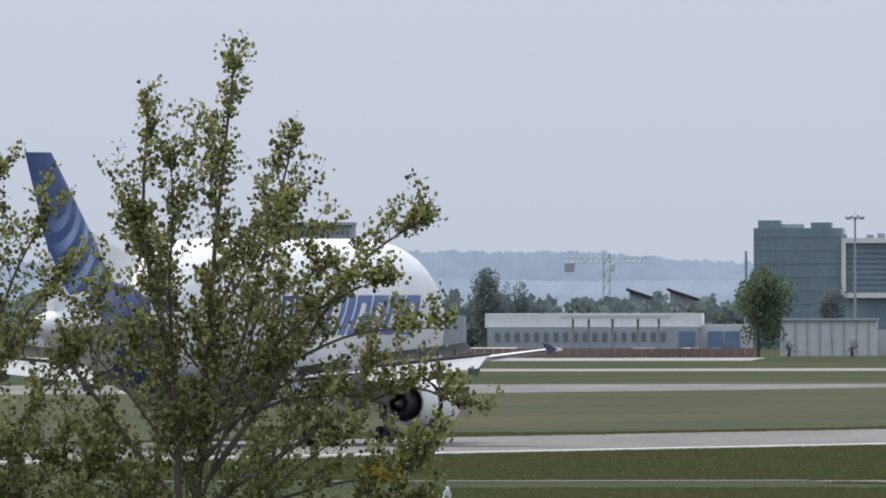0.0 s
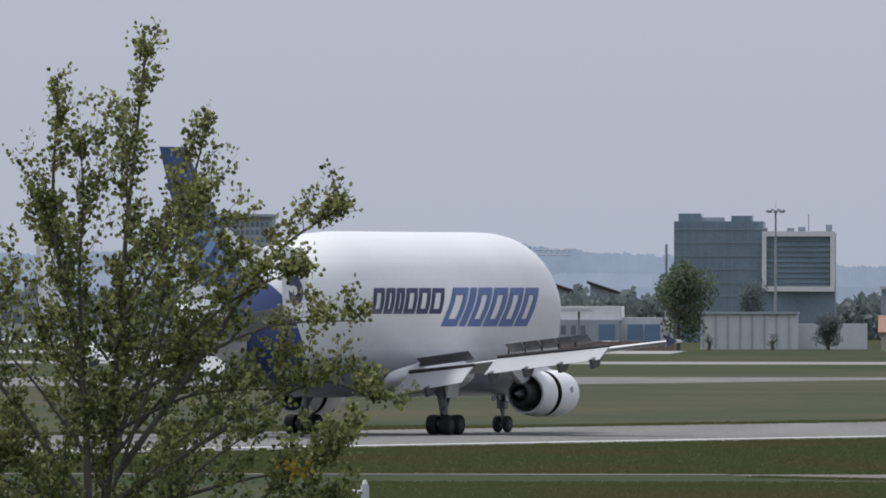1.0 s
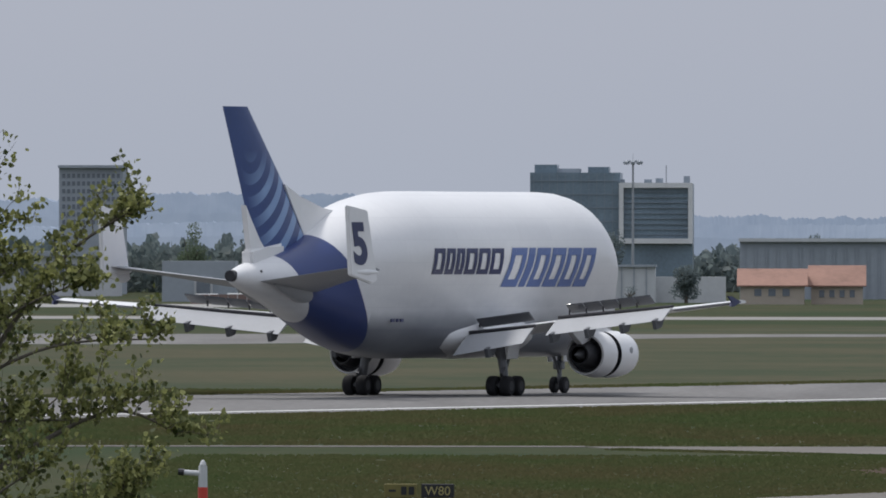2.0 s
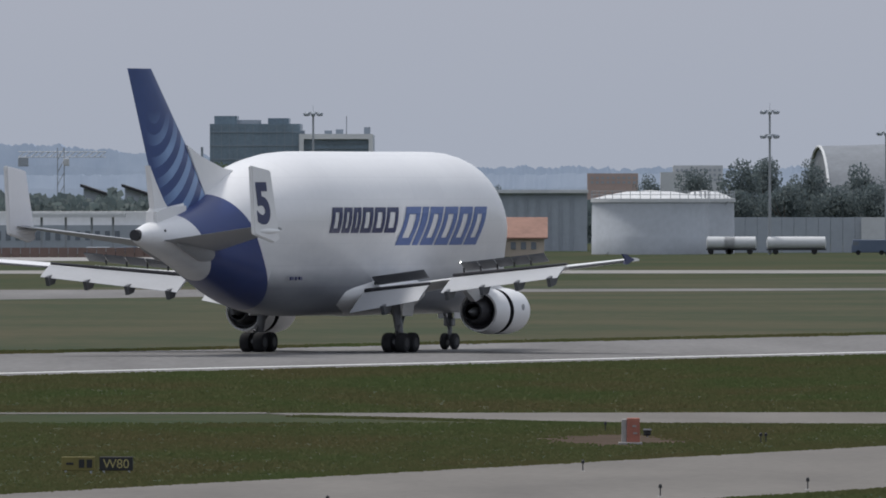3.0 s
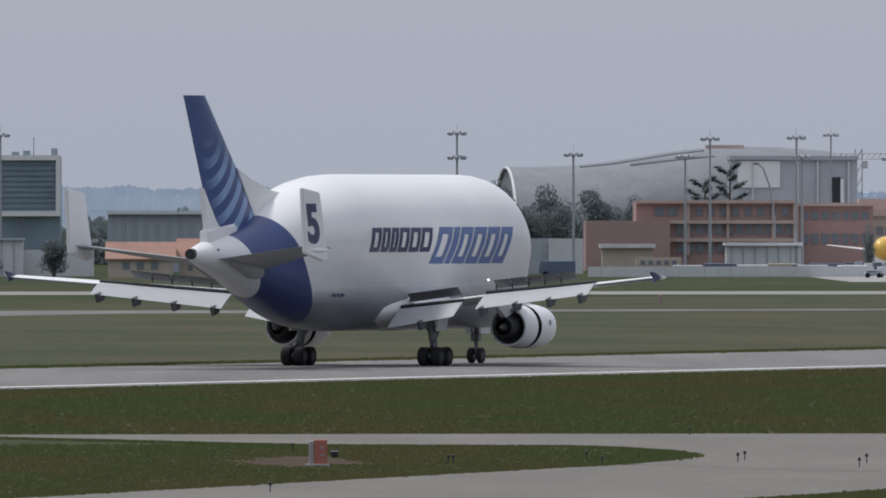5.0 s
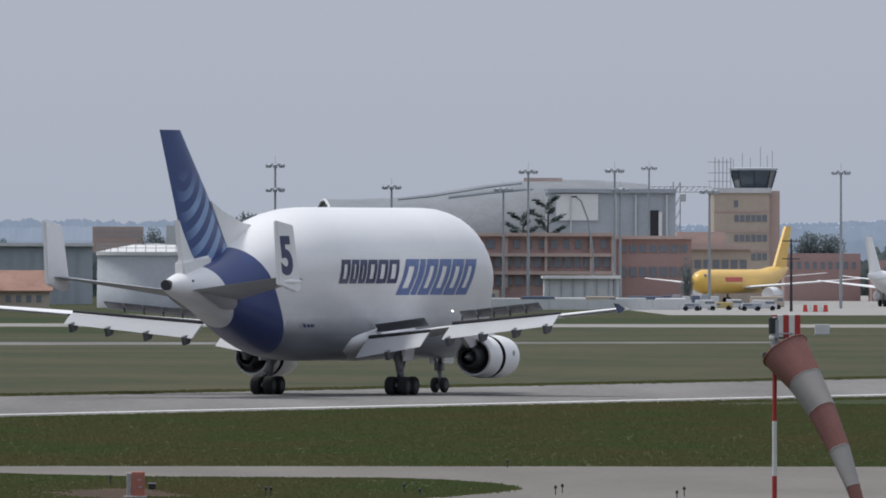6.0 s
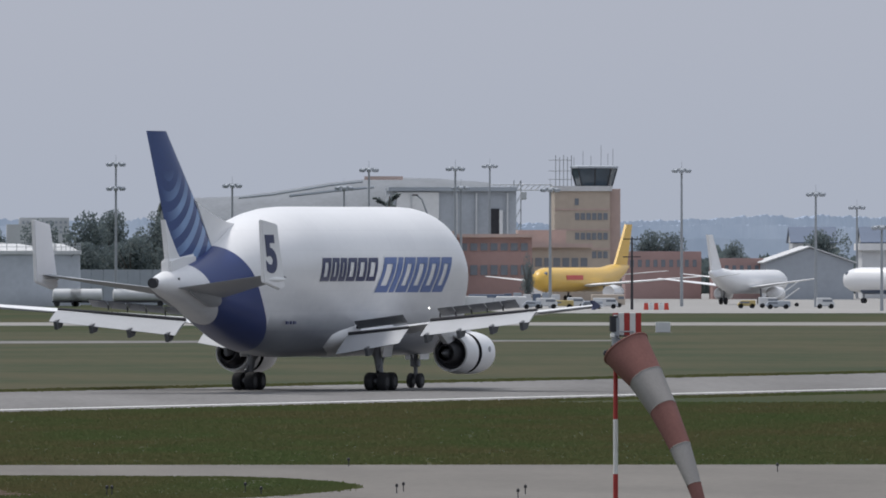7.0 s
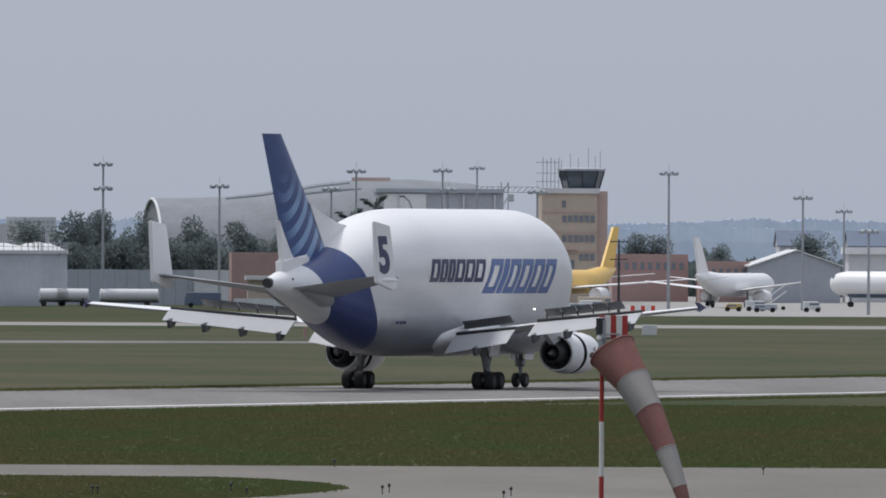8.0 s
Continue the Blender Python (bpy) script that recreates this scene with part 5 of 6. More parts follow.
# apron clutter
r = tagged(new("wire_pole"), label="dark service pole with two cross arms", category="pole")
p = sight(1297, -118, 2450)
r.location = (p.x, 2450, 0)
part("pole", tubed((0, 0, 0), (0, 0, p.z), 0.22, 0.12), DARK, r)
for h in (0.02, 2.6):
    part("cross_arm", boxed((0, 0, p.z - 0.3 - h), (2.6, 0.15, 0.15)), DARK, r)
for k in range(5):
    p = sight(1322 + 9 * k, 0, 2440)
    r = tagged(new("barrier_block"), label="red and white plastic apron barrier", category="barrier", group="apron barriers")
    r.location = (p.x, p.y, 0)
    bm = bmesh.new()
    plate(bm, [(-0.36, 0, 0), (0.36, 0, 0), (0.3, 0, 0.5), (0.28, 0, 1.0), (-0.28, 0, 1.0), (-0.3, 0, 0.5)], 0.4, "Y")
    part("body", bm, MARKRED if k % 2 == 0 else ROOFWHITE, r)
    part("cap", boxed((0, 0, 1.03), (0.5, 0.3, 0.06)), PALE, r)
for k, u in enumerate((1120, 1146, 1172, 1198, 1226, 1250, 1500, 1540, 1556, 1640)):
    p = sight(u, 0, 2470 + 12 * (k % 4))
    vehicle(p, 2.6 + 0.5 * (k % 3), 1.5, 1.2 + 0.4 * (k % 2), (PANELGREY, PALE, SIGNALY, PALE)[k % 4], "small ramp tractor standing on the apron", "ramp_tractor", 90 - 180 * (k % 2), "vehicle", 0.8)
r = tagged(new("boarding_stairs"), label="wheeled boarding stairs beside a parked jet", category="stairs")
p = sight(1575, 0, 2560)
r.location = (p.x, p.y, 0)
for k in range(9):
    part("step", boxed((-1.6 + 0.36 * k, 0, 0.5 + 0.28 * k), (0.4, 1.5, 0.06)), GALV, r)
for sy in (-0.75, 0.75):
    part("rail", tubed((-1.8, sy, 1.4), (1.6, sy, 3.9), 0.05, n=6), PALE, r)
    part("stringer", tubed((-1.8, sy, 0.35), (1.6, sy, 2.8), 0.1, n=6), PALE, r)
for x in (-1.2, 1.2):
    part("wheel", revolve([(-0.8, 0.15), (-0.8, 0.3), (0.8, 0.3), (0.8, 0.15)], "Y", (x, 0, 0.3), 12), RUBBER, r)

# ---- windsock ----
SOCKRED = material("faded_red_cloth", (0.22, 0.10, 0.087), 0.85, vary=0.14, scale=0.5, bump=0.15)
SOCKWHITE = material("greyed_white_cloth", (0.28, 0.265, 0.255), 0.85, vary=0.10, scale=0.5, bump=0.15)
POLERED = material("red_pole_paint", (0.36, 0.035, 0.03), 0.45, vary=0.12, scale=0.4)
POLEWHITE = material("white_pole_paint", (0.66, 0.65, 0.63), 0.45, vary=0.08, scale=0.4)


def windsock():
    d = 284.0
    r = tagged(new("windsock"), label="faded red and white windsock drooping from striped pole", category="windsock")
    base = sight(1268, 0, d)
    r.location = (base.x, d, 0)

    def loc(u, v, dy=0.0):
        p = sight(u, v, d)
        return Vector((p.x - base.x, dy, p.z))
    top = loc(1268, 20).z
    edges = [top, loc(0, 108).z, loc(0, 205).z, loc(0, 302).z]
    while edges[-1] > 0.95:
        edges.append(edges[-1] - 0.92)
    edges[-1] = 0.0
    for k, (a, b) in enumerate(zip(edges, edges[1:])):
        part("pole_section", tubed((0, 0, b), (0, 0, a), 0.036 + 0.002 * k, 0.036 + 0.002 * k, 14), POLEWHITE if k % 2 == 0 else POLERED, r)
    part("base_plate", boxed((0, 0, 0.04), (0.5, 0.5, 0.08), bevel=0.01), GALV, r)
    # cloth: centre line, radius, tilt
    ring = [(1287, 81.5, 0.405), (1303, 107, 0.355), (1320, 132, 0.30), (1334, 158, 0.262), (1349, 184.6, 0.235), (1364, 219, 0.208), (1378.6, 253.6, 0.18), (1390, 287, 0.15), (1401, 319, 0.122), (1417, 372, 0.09)]
    pts = [loc(u, v, -0.15 * k) for k, (u, v, _) in enumerate(ring)]
    rings = []
    for k, (p, (_, _, rad)) in enumerate(zip(pts, ring)):
        ax = (pts[min(k + 1, len(pts) - 1)] - pts[max(k - 1, 0)]).normalized()
        sx = ax.cross(Vector((0, 1, 0))).normalized()
        sy = ax.cross(sx).normalized()
        row = []
        for j in range(32):
            a = j * math.tau / 32
            w = 1 + 0.035 * math.sin(3 * a + k * 0.9) + 0.02 * math.sin(7 * a - k) * (k > 0)
            row.append(p + (sx * math.cos(a) + sy * math.sin(a)) * rad * w)
        rings.append(row)
    for i, (a, b) in enumerate(((0, 2), (2, 4), (4, 6), (6, 8), (8, 9))):
        part("cloth_band", loft(bmesh.new(), rings[a:b + 1], caps=False), SOCKRED if i % 2 == 0 else SOCKWHITE, r, "faded red cloth" if i % 2 == 0 else "greyed white cloth", True)
        if i:
            bm = bmesh.new()
            for j in range(32):
                tube(bm, rings[a][j], rings[a][(j + 1) % 32], 0.008, n=5)
            part("seam", bm, SOCKWHITE, r)
    bm = bmesh.new()
    for j in range(32):
        tube(bm, rings[0][j], rings[0][(j + 1) % 32], 0.018, n=6)
    part("hem", bm, SOCKRED, r)
    bm = bmesh.new()
    for j in (0, 8, 16, 24):
        tube(bm, rings[0][j], (0, 0, top - 0.35), 0.014, n=6)
    tube(bm, rings[0][16], rings[0][0], 0.014, n=6)
    part("swivel_frame", bm, DARK, r)
    part("swivel", tubed((0, 0, top - 0.55), (0, 0, top - 0.05), 0.065, 0.065, 14), GALV, r)
    part("counterweight", boxed(loc(1252, 88), (0.11, 0.14, 0.1), (0, 20, 0), 0.02), DARK, r)
    # obstruction lamp beside the head, and the striped board behind it
    lamp = part("lamp_base", tubed(loc(1265, 50), loc(1265, 22), 0.075, 0.075, 14), DARK, r)
    part("lamp_glass", revolve([(0, 0.02), (0.02, 0.06), (0.07, 0.065), (0.12, 0.03)], "Z", loc(1265, 62), 14), POLEWHITE, lamp, smooth=True)
    for k in range(5):
        u = 1269 + 10.2 * k
        p = loc(u, 38, 0.3)
        part("board_stripe", boxed((p.x, 0.3, p.z), (0.094, 0.03, 0.40), bevel=0.004), POLERED if k % 2 == 0 else POLEWHITE, r)
    part("board_bracket", tubed((0, 0.0, loc(0, 50).z), (0.32, 0.3, loc(0, 50).z), 0.015, n=6), GALV, r)


windsock()

# ---- the young poplars before the terrace ----
LEAF = leaf_mat("poplar_leaves", (0.046, 0.063, 0.02), (0.38, 0.39, 0.15), 0.4)
YLEAF = leaf_mat("yellowed_leaves", (0.35, 0.24, 0.04), (0.55, 0.42, 0.08))
CATKIN = material("pale_catkins", (0.40, 0.40, 0.28), 0.8, vary=0.2, scale=0.1)
TWIG = material("poplar_bark", (0.115, 0.10, 0.085), 0.85, vary=0.25, scale=0.3)
TREE_D = 180.0
STEP = 0.00773      # metres a notch at the trees, from the camera's first stand


def limb_path(pts, n=14):
    """A smooth way through a few knots."""
    out = []
    pts = [pts[0]] + list(pts) + [pts[-1]]
    seg = len(pts) - 3
    for i in range(n + 1):
        f = i / n * seg
        k = min(int(f), seg - 1)
        s = f - k
        a, b, c, d = pts[k:k + 4]
        out.append(0.5 * (2 * b + (c - a) * s + (2 * a - 5 * b + 4 * c - d) * s * s + (3 * b - a - 3 * c + d) * s ** 3))
    return out


def poplar(label, foot, limbs, seed, dense=1.0, yellow=None):
    """limbs: knots (notches right of the foot, notches above the first horizon), start radius, leafiness."""
    rnd = random.Random(seed)
    r = tagged(new("poplar_tree"), label=label, category="tree", group="young poplars")
    r.location = (STAND0[0] + foot * STEP, TREE_D, 0)
    wood, crown, cat = bmesh.new(), bmesh.new(), bmesh.new()

    def leaf(p, size):
        nonlocal crown
        e = Euler((rnd.gauss(1.1, 0.6), rnd.gauss(0, 0.6), rnd.uniform(0, math.tau))).to_matrix()
        s = size * rnd.uniform(0.65, 1.25)
        fold = rnd.uniform(0.05, 0.25)
        q = [Vector(c) * s for c in ((0, 0, 0), (0.5, 0.28, fold), (0.42, 0.7, fold * 0.7), (0, 1.12, 0), (-0.42, 0.7, fold * 0.7), (-0.5, 0.28, fold))]
        vs = [crown.verts.new(p + e @ c) for c in q]
        crown.faces.new((vs[0], vs[1], vs[2], vs[3]))
        crown.faces.new((vs[0], vs[3], vs[4], vs[5]))

    def twig(p, way, ln, rad, depth):
        n = 5
        q = p.copy()
        for i in range(n):
            way = (way + Vector((rnd.gauss(0, 0.12), rnd.gauss(0, 0.12), rnd.gauss(0.03, 0.1)))).normalized()
            q2 = q + way * ln / n
            tube(wood, q, q2, rad * (1 - i / n * 0.7), rad * (1 - (i + 1) / n * 0.7), 5, False)
            for k in range(int(rnd.uniform(2.2, 5.6) * dense)):
                c = q.lerp(q2, rnd.random()) + Vector((rnd.gauss(0, 0.055), rnd.gauss(0, 0.055), rnd.gauss(-0.015, 0.05)))
                leaf(c, 0.06)
            if depth and rnd.random() < 0.55:
                side = Vector((rnd.gauss(0, 1), rnd.gauss(0, 1), rnd.gauss(0.4, 0.6))).normalized()
                twig(q2, (way + side * 0.9).normalized(), ln * rnd.uniform(0.4, 0.65), rad * 0.6, depth - 1)
            if rnd.random() < 0.03:
                tube(cat, q2, q2 - Vector((rnd.gauss(0, 0.01), 0, rnd.uniform(0.06, 0.11))), 0.009, 0.004, 5)
            q = q2

    for knots, rad, leafy, depth_y in limbs:
        pts = [Vector((x * STEP, depth_y * i / max(1, len(knots) - 1), max(0.0, 8.5 + h * STEP))) for i, (x, h) in enumerate(knots)]
        way = limb_path(pts)
        for i, (a, b) in enumerate(zip(way, way[1:])):
            f0, f1 = i / 14, (i + 1) / 14
            tube(wood, a, b, rad * (1 - 0.82 * f0), rad * (1 - 0.82 * f1), 8, False)
        ln = sum((b - a).length for a, b in zip(way, way[1:]))
        count = int(ln * 4.8 * leafy)
        for k in range(count):
            f = rnd.uniform(0.16, 1.0)
            i = min(int(f * 14), 13)
            p = way[i].lerp(way[i + 1], f * 14 - i)
            if p.z < 4.4:
                continue
            t = (way[i + 1] - way[i]).normalized()
            side = Vector((rnd.gauss(0, 1), rnd.gauss(0, 1), 0.15)).normalized()
            d = (t * 0.75 + side * 0.75 + Vector((0, 0, 0.3))).normalized()
            twig(p, d, rnd.uniform(0.4, 1.15) * (1.15 - 0.7 * f), 0.008, 1)
    if yellow:
        keep, crown2 = crown, bmesh.new()
        crown = crown2
        for k in range(60):
            x, h = yellow
            leaf(Vector((x * STEP + rnd.gauss(0, 0.1), -0.9 + rnd.gauss(0, 0.1), 8.5 + h * STEP + rnd.gauss(0, 0.06))), 0.07)
        tagged(part("yellow_tuft", crown2, YLEAF, r, "tuft of yellowed leaves"), kind="stuff")
        crown = keep
    part("trunk", wood, TWIG, r, "grey brown stems and twigs")
    tagged(part("crown", crown, LEAF, r, "small dark green leaves in loose tufts"), kind="stuff")
    if len(cat.verts):
        tagged(part("seed_tuft", cat, CATKIN, r, "pale hanging seed catkins"), kind="stuff")


poplar("young poplar with several upright stems and loose leaves", -1590, [
    (((0, -1145), (5, -360), (20, -180), (35, 100), (70, 445)), 0.085, 1.0, 0.5),
    (((-8, -1145), (-22, -360), (-35, -100), (-82, 150), (-74, 365)), 0.07, 1.0, -0.4),
    (((-30, -110), (-38, 60), (-30, 180), (-32, 298)), 0.03, 0.9, -0.8),
    (((20, -240), (85, -40), (140, 180), (175, 322)), 0.045, 1.1, 0.8),
    (((25, -280), (170, -80), (300, 100), (415, 180)), 0.05, 0.95, -0.9),
    (((15, -330), (210, -200), (370, -118), (470, -152)), 0.045, 1.05, 0.6),
    (((30, -350), (230, -290), (400, -262)), 0.04, 1.1, 1.2),
    (((-20, -330), (-130, -180), (-215, -50), (-140, 60)), 0.045, 0.9, -0.8),
    (((-25, -350), (-170, -290), (-300, -230)), 0.04, 0.9, 0.9),
    (((60, -120), (225, 20), (330, 70)), 0.03, 0.95, -1.2),
    (((40, -150), (260, -30), (430, -12)), 0.032, 0.95, 1.3),
    (((40, 0), (110, 110), (165, 200)), 0.025, 1.0, -0.6),
    (((10, -80), (-60, 20), (-115, 170)), 0.025, 0.85, 0.6),
    (((30, -200), (160, -140), (330, -130)), 0.03, 1.0, 0.2),
    (((0, -420), (140, -380), (300, -350), (420, -330)), 0.035, 0.95, -0.6),
    (((-10, -430), (-120, -390), (-260, -330)), 0.035, 0.9, 0.4),
    (((10, -260), (90, -160), (180, -60), (230, 60)), 0.03, 1.0, 1.0),
    (((20, -60), (60, 60), (120, 140), (190, 150)), 0.025, 1.0, 1.1),
    (((-10, -160), (-80, -60), (-110, 40)), 0.025, 0.8, -1.0),
    (((5, -300), (-60, -200), (-90, -120)), 0.025, 0.8, 1.1),
    (((45, 140), (40, 240), (48, 330)), 0.02, 0.9, 0.8),
    (((20, -400), (180, -440), (330, -420)), 0.03, 1.0, 0.8),
    (((10, -500), (110, -330), (210, -240), (290, -190)), 0.035, 1.2, -1.3),
    (((5, -520), (-70, -340), (-160, -240), (-230, -150)), 0.035, 1.1, 1.3),
    (((15, -540), (200, -400), (370, -360), (440, -400)), 0.03, 1.2, 0.2),
    (((0, -560), (60, -400), (90, -300), (110, -200)), 0.03, 1.2, 1.6),
    (((-5, -560), (-50, -420), (-60, -300), (-50, -200)), 0.03, 1.1, -1.5),
    (((10, -380), (120, -230), (240, -140), (330, -60)), 0.03, 1.0, 1.6),
    (((-10, -480), (-160, -400), (-290, -400)), 0.03, 1.1, -0.9),
    (((20, -300), (90, -110), (130, 20), (250, 100)), 0.028, 1.0, -1.5),
    (((-15, -260), (-110, -130), (-170, -60), (-200, 10)), 0.025, 0.8, 0.3),
    (((20, -480), (260, -330), (420, -220)), 0.03, 1.1, -1.0),
], 5, yellow=(345, -270))
poplar("young poplar with leaning stems at the field fence", -2006, [
    (((0, -1145), (15, -360), (30, -40), (70, 270)), 0.075, 0.9, 0.4),
    (((5, -300), (60, -60), (110, 90), (175, 198)), 0.04, 0.8, -0.6),
    (((10, -260), (100, -20), (188, 92)), 0.035, 0.9, 0.8),
    (((10, -350), (110, -180), (220, -60)), 0.035, 0.9, -0.3),
    (((5, -400), (120, -290), (230, -250)), 0.035, 1.0, 0.6),
    (((0, -420), (150, -360), (260, -340)), 0.03, 1.0, -0.8),
    (((0, -430), (100, -400), (200, -380)), 0.03, 1.0, 0.2),
    (((10, -200), (70, -80), (120, -30)), 0.03, 0.9, 1.0),
    (((15, -100), (-40, 60), (-60, 200)), 0.03, 0.8, -0.2),
    (((5, -520), (90, -420), (200, -300), (260, -200)), 0.03, 1.1, 0.9),
    (((5, -540), (60, -360), (110, -240), (150, -120)), 0.03, 1.1, -1.0),
    (((5, -560), (140, -440), (300, -400)), 0.03, 1.1, 0.1),
], 9)

# ---- signs and lights in the grass ----
ORANGE = material("orange_sign_paint", (0.33, 0.12, 0.085), 0.5, vary=0.15, scale=0.3)
SIGNGREY = material("sign_concrete", (0.30, 0.29, 0.28), 0.8, vary=0.15, scale=0.3)
BLACKP = material("black_sign_face", (0.02, 0.02, 0.022), 0.5, vary=0.15, scale=0.3)
YELLOWP = material("yellow_letter_paint", (0.36, 0.31, 0.13), 0.5, vary=0.1, scale=0.3)


def ground_at(u, v):
    d = 30000 * EYE / (v + 115)
    return Vector((u * d / 30000, d, 0))


def lettering(text, size, mat, parent, m):
    cu = bpy.data.curves.new("lettering", "FONT")
    cu.body, cu.size, cu.extrude, cu.align_x = text, size, 0.006, "CENTER"
    tmp = bpy.data.objects.new("tmp_text", cu)
    scene.collection.objects.link(tmp)
    bpy.context.view_layer.update()
    me = bpy.data.meshes.new_from_object(tmp.evaluated_get(bpy.context.evaluated_depsgraph_get()))
    bpy.data.objects.remove(tmp)
    me.materials.clear()
    me.materials.append(mat)
    ob = new("lettering", me)
    ob.parent = parent
    ob.matrix_basis = m
    return ob


p = ground_at(-774, 394)
r = tagged(new("taxiway_sign"), label="black taxiway location sign with yellow letters", category="sign")
r.location = p
part("panel", boxed((0, 0, 0.36), (1.2, 0.16, 0.5), bevel=0.02), BLACKP, r)
for x in (-0.45, 0.45):
    part("foot", boxed((x, 0, 0.06), (0.08, 0.12, 0.12)), GALV, r)
DULLY = material("dull_yellow_sign_face", (0.17, 0.145, 0.045), 0.6, vary=0.15, scale=0.4)
r2 = tagged(new("direction_sign"), label="dull yellow direction sign beside the black sign", category="sign")
r2.location = p + Vector((-1.36, 0, 0))
part("panel", boxed((0, 0, 0.36), (1.2, 0.16, 0.5), bevel=0.02), DULLY, r2)
for x in (-0.45, 0.45):
    part("foot", boxed((x, 0, 0.06), (0.08, 0.12, 0.12)), GALV, r2)
for x, w, h in ((-0.3, 0.26, 0.08), (0.12, 0.2, 0.3), (0.4, 0.2, 0.3)):
    part("sign_bar", boxed((x, -0.09, 0.36), (w, 0.02, h)), BLACKP, r2)
lettering("W80", 0.46, YELLOWP, r, pose(0, -0.09, 0.2, 90, 0, 0))

p = ground_at(136, 343)
r = tagged(new("distance_marker"), label="weathered orange and grey marker box on bare soil", category="sign")
r.location = p
part("face", boxed((0.12, -0.02, 0.56), (0.52, 0.5, 1.02), (0, 0, 0), 0.03), ORANGE, r, "faded orange painted face")
part("side", boxed((-0.24, 0.06, 0.52), (0.22, 0.5, 1.0), (0, 0, 0), 0.03), SIGNGREY, r)
part("plinth", boxed((0, 0, 0.05), (0.95, 0.75, 0.1), bevel=0.02), SIGNGREY, r)
for k, (x, z) in enumerate(((0.16, 0.74), (0.2, 0.46))):
    part("sign_bar", boxed((x, -0.285, z), (0.16, 0.02, 0.07)), SIGNGREY, r)
r2 = tagged(new("drain_box"), label="small black drain box beside the marker", category="box")
r2.location = ground_at(166, 330)
part("case", boxed((0, 0, 0.18), (0.3, 0.3, 0.2), bevel=0.04), BLACKP, r2)
part("lid", boxed((0, 0, 0.3), (0.34, 0.34, 0.05), (10, 0, 0), 0.01), BLACKP, r2)
part("leg", tubed((0, 0, 0), (0, 0, 0.12), 0.04), GALV, r2)

# elevated edge lights
first = None
for u, v in ((189, 436), (-400, 457), (92, 320), (52, 391), (367, 341), (376, 341), (1095, 347), (1108, 340), (892, 335), (880, 338), (612, 335), (640, 343), (795, 290), (1555, 300), (450, 424)):
    p = ground_at(u, v)
    if first is None:
        first = tagged(new("edge_light"), label="small taxiway edge light on a thin stalk", category="runway light", group="taxiway edge lights")
        part("stalk", tubed((0, 0, 0), (0, 0, 0.3), 0.022, 0.02, 8), DARK, first)
        part("lens", revolve([(0.29, 0.03), (0.3, 0.062), (0.4, 0.058), (0.44, 0.02)], "Z", (0, 0, 0), 12), BLACKP, first)
        part("flange", revolve([(0.0, 0.11), (0.03, 0.1), (0.04, 0.04)], "Z", (0, 0, 0), 12), GALV, first)
        first.location = p
    else:
        copy_thing(first, Matrix.Translation(p))

# white transmissometer post near the poplars
p = Vector((-23.1, 578, 0))
r = tagged(new("visibility_sensor"), label="white visibility sensor head on a red banded post", category="sensor")
r.location = p
part("post", tubed((0, 0, 0), (0, 0, 0.9), 0.17, 0.17, 12), MARKRED, r, "red painted lower post")
part("upper_post", tubed((0, 0, 0.9), (0, 0, 1.65), 0.16, 0.15, 12), PALE, r)
part("arm", tubed((-0.1, 0, 1.38), (-0.72, 0, 1.42), 0.1, 0.1, 10), PALE, r)
part("lens_hood", tubed((-0.66, 0, 1.42), (-0.86, 0, 1.44), 0.13, 0.12, 10), DARK, r)
part("cap", revolve([(1.65, 0.1), (1.69, 0.12), (1.81, 0.07), (1.85, 0.02)], "Z", (0, 0, 0), 12), PALE, r)
# small red fire point and white cabinets in the far grass
for k, (u, v, mat, lab) in enumerate(((742, 60, BRICKRED, "small red marker post in the far grass"), (1352, 52, PALE, "small white equipment cabinet in the far grass"), (1787, 262, POLERED, "red and white marker board by the taxiway"))):
    p = ground_at(u, v)
    r = tagged(new("equipment_cabinet"), label=lab, category="cabinet")
    r.location = p
    s = (0.32, 1.6, 0.55)[k]
    part("case", boxed((0, 0, 0.62), (s, 0.5, 1.1), bevel=0.04), mat, r)
    part("plinth", boxed((0, 0, 0.05), (s + 0.15, 0.65, 0.1), bevel=0.01), SIGNGREY, r)
    part("door_panel", boxed((0, -0.26, 0.7), (s * 0.7, 0.02, 0.6)), mat, r)

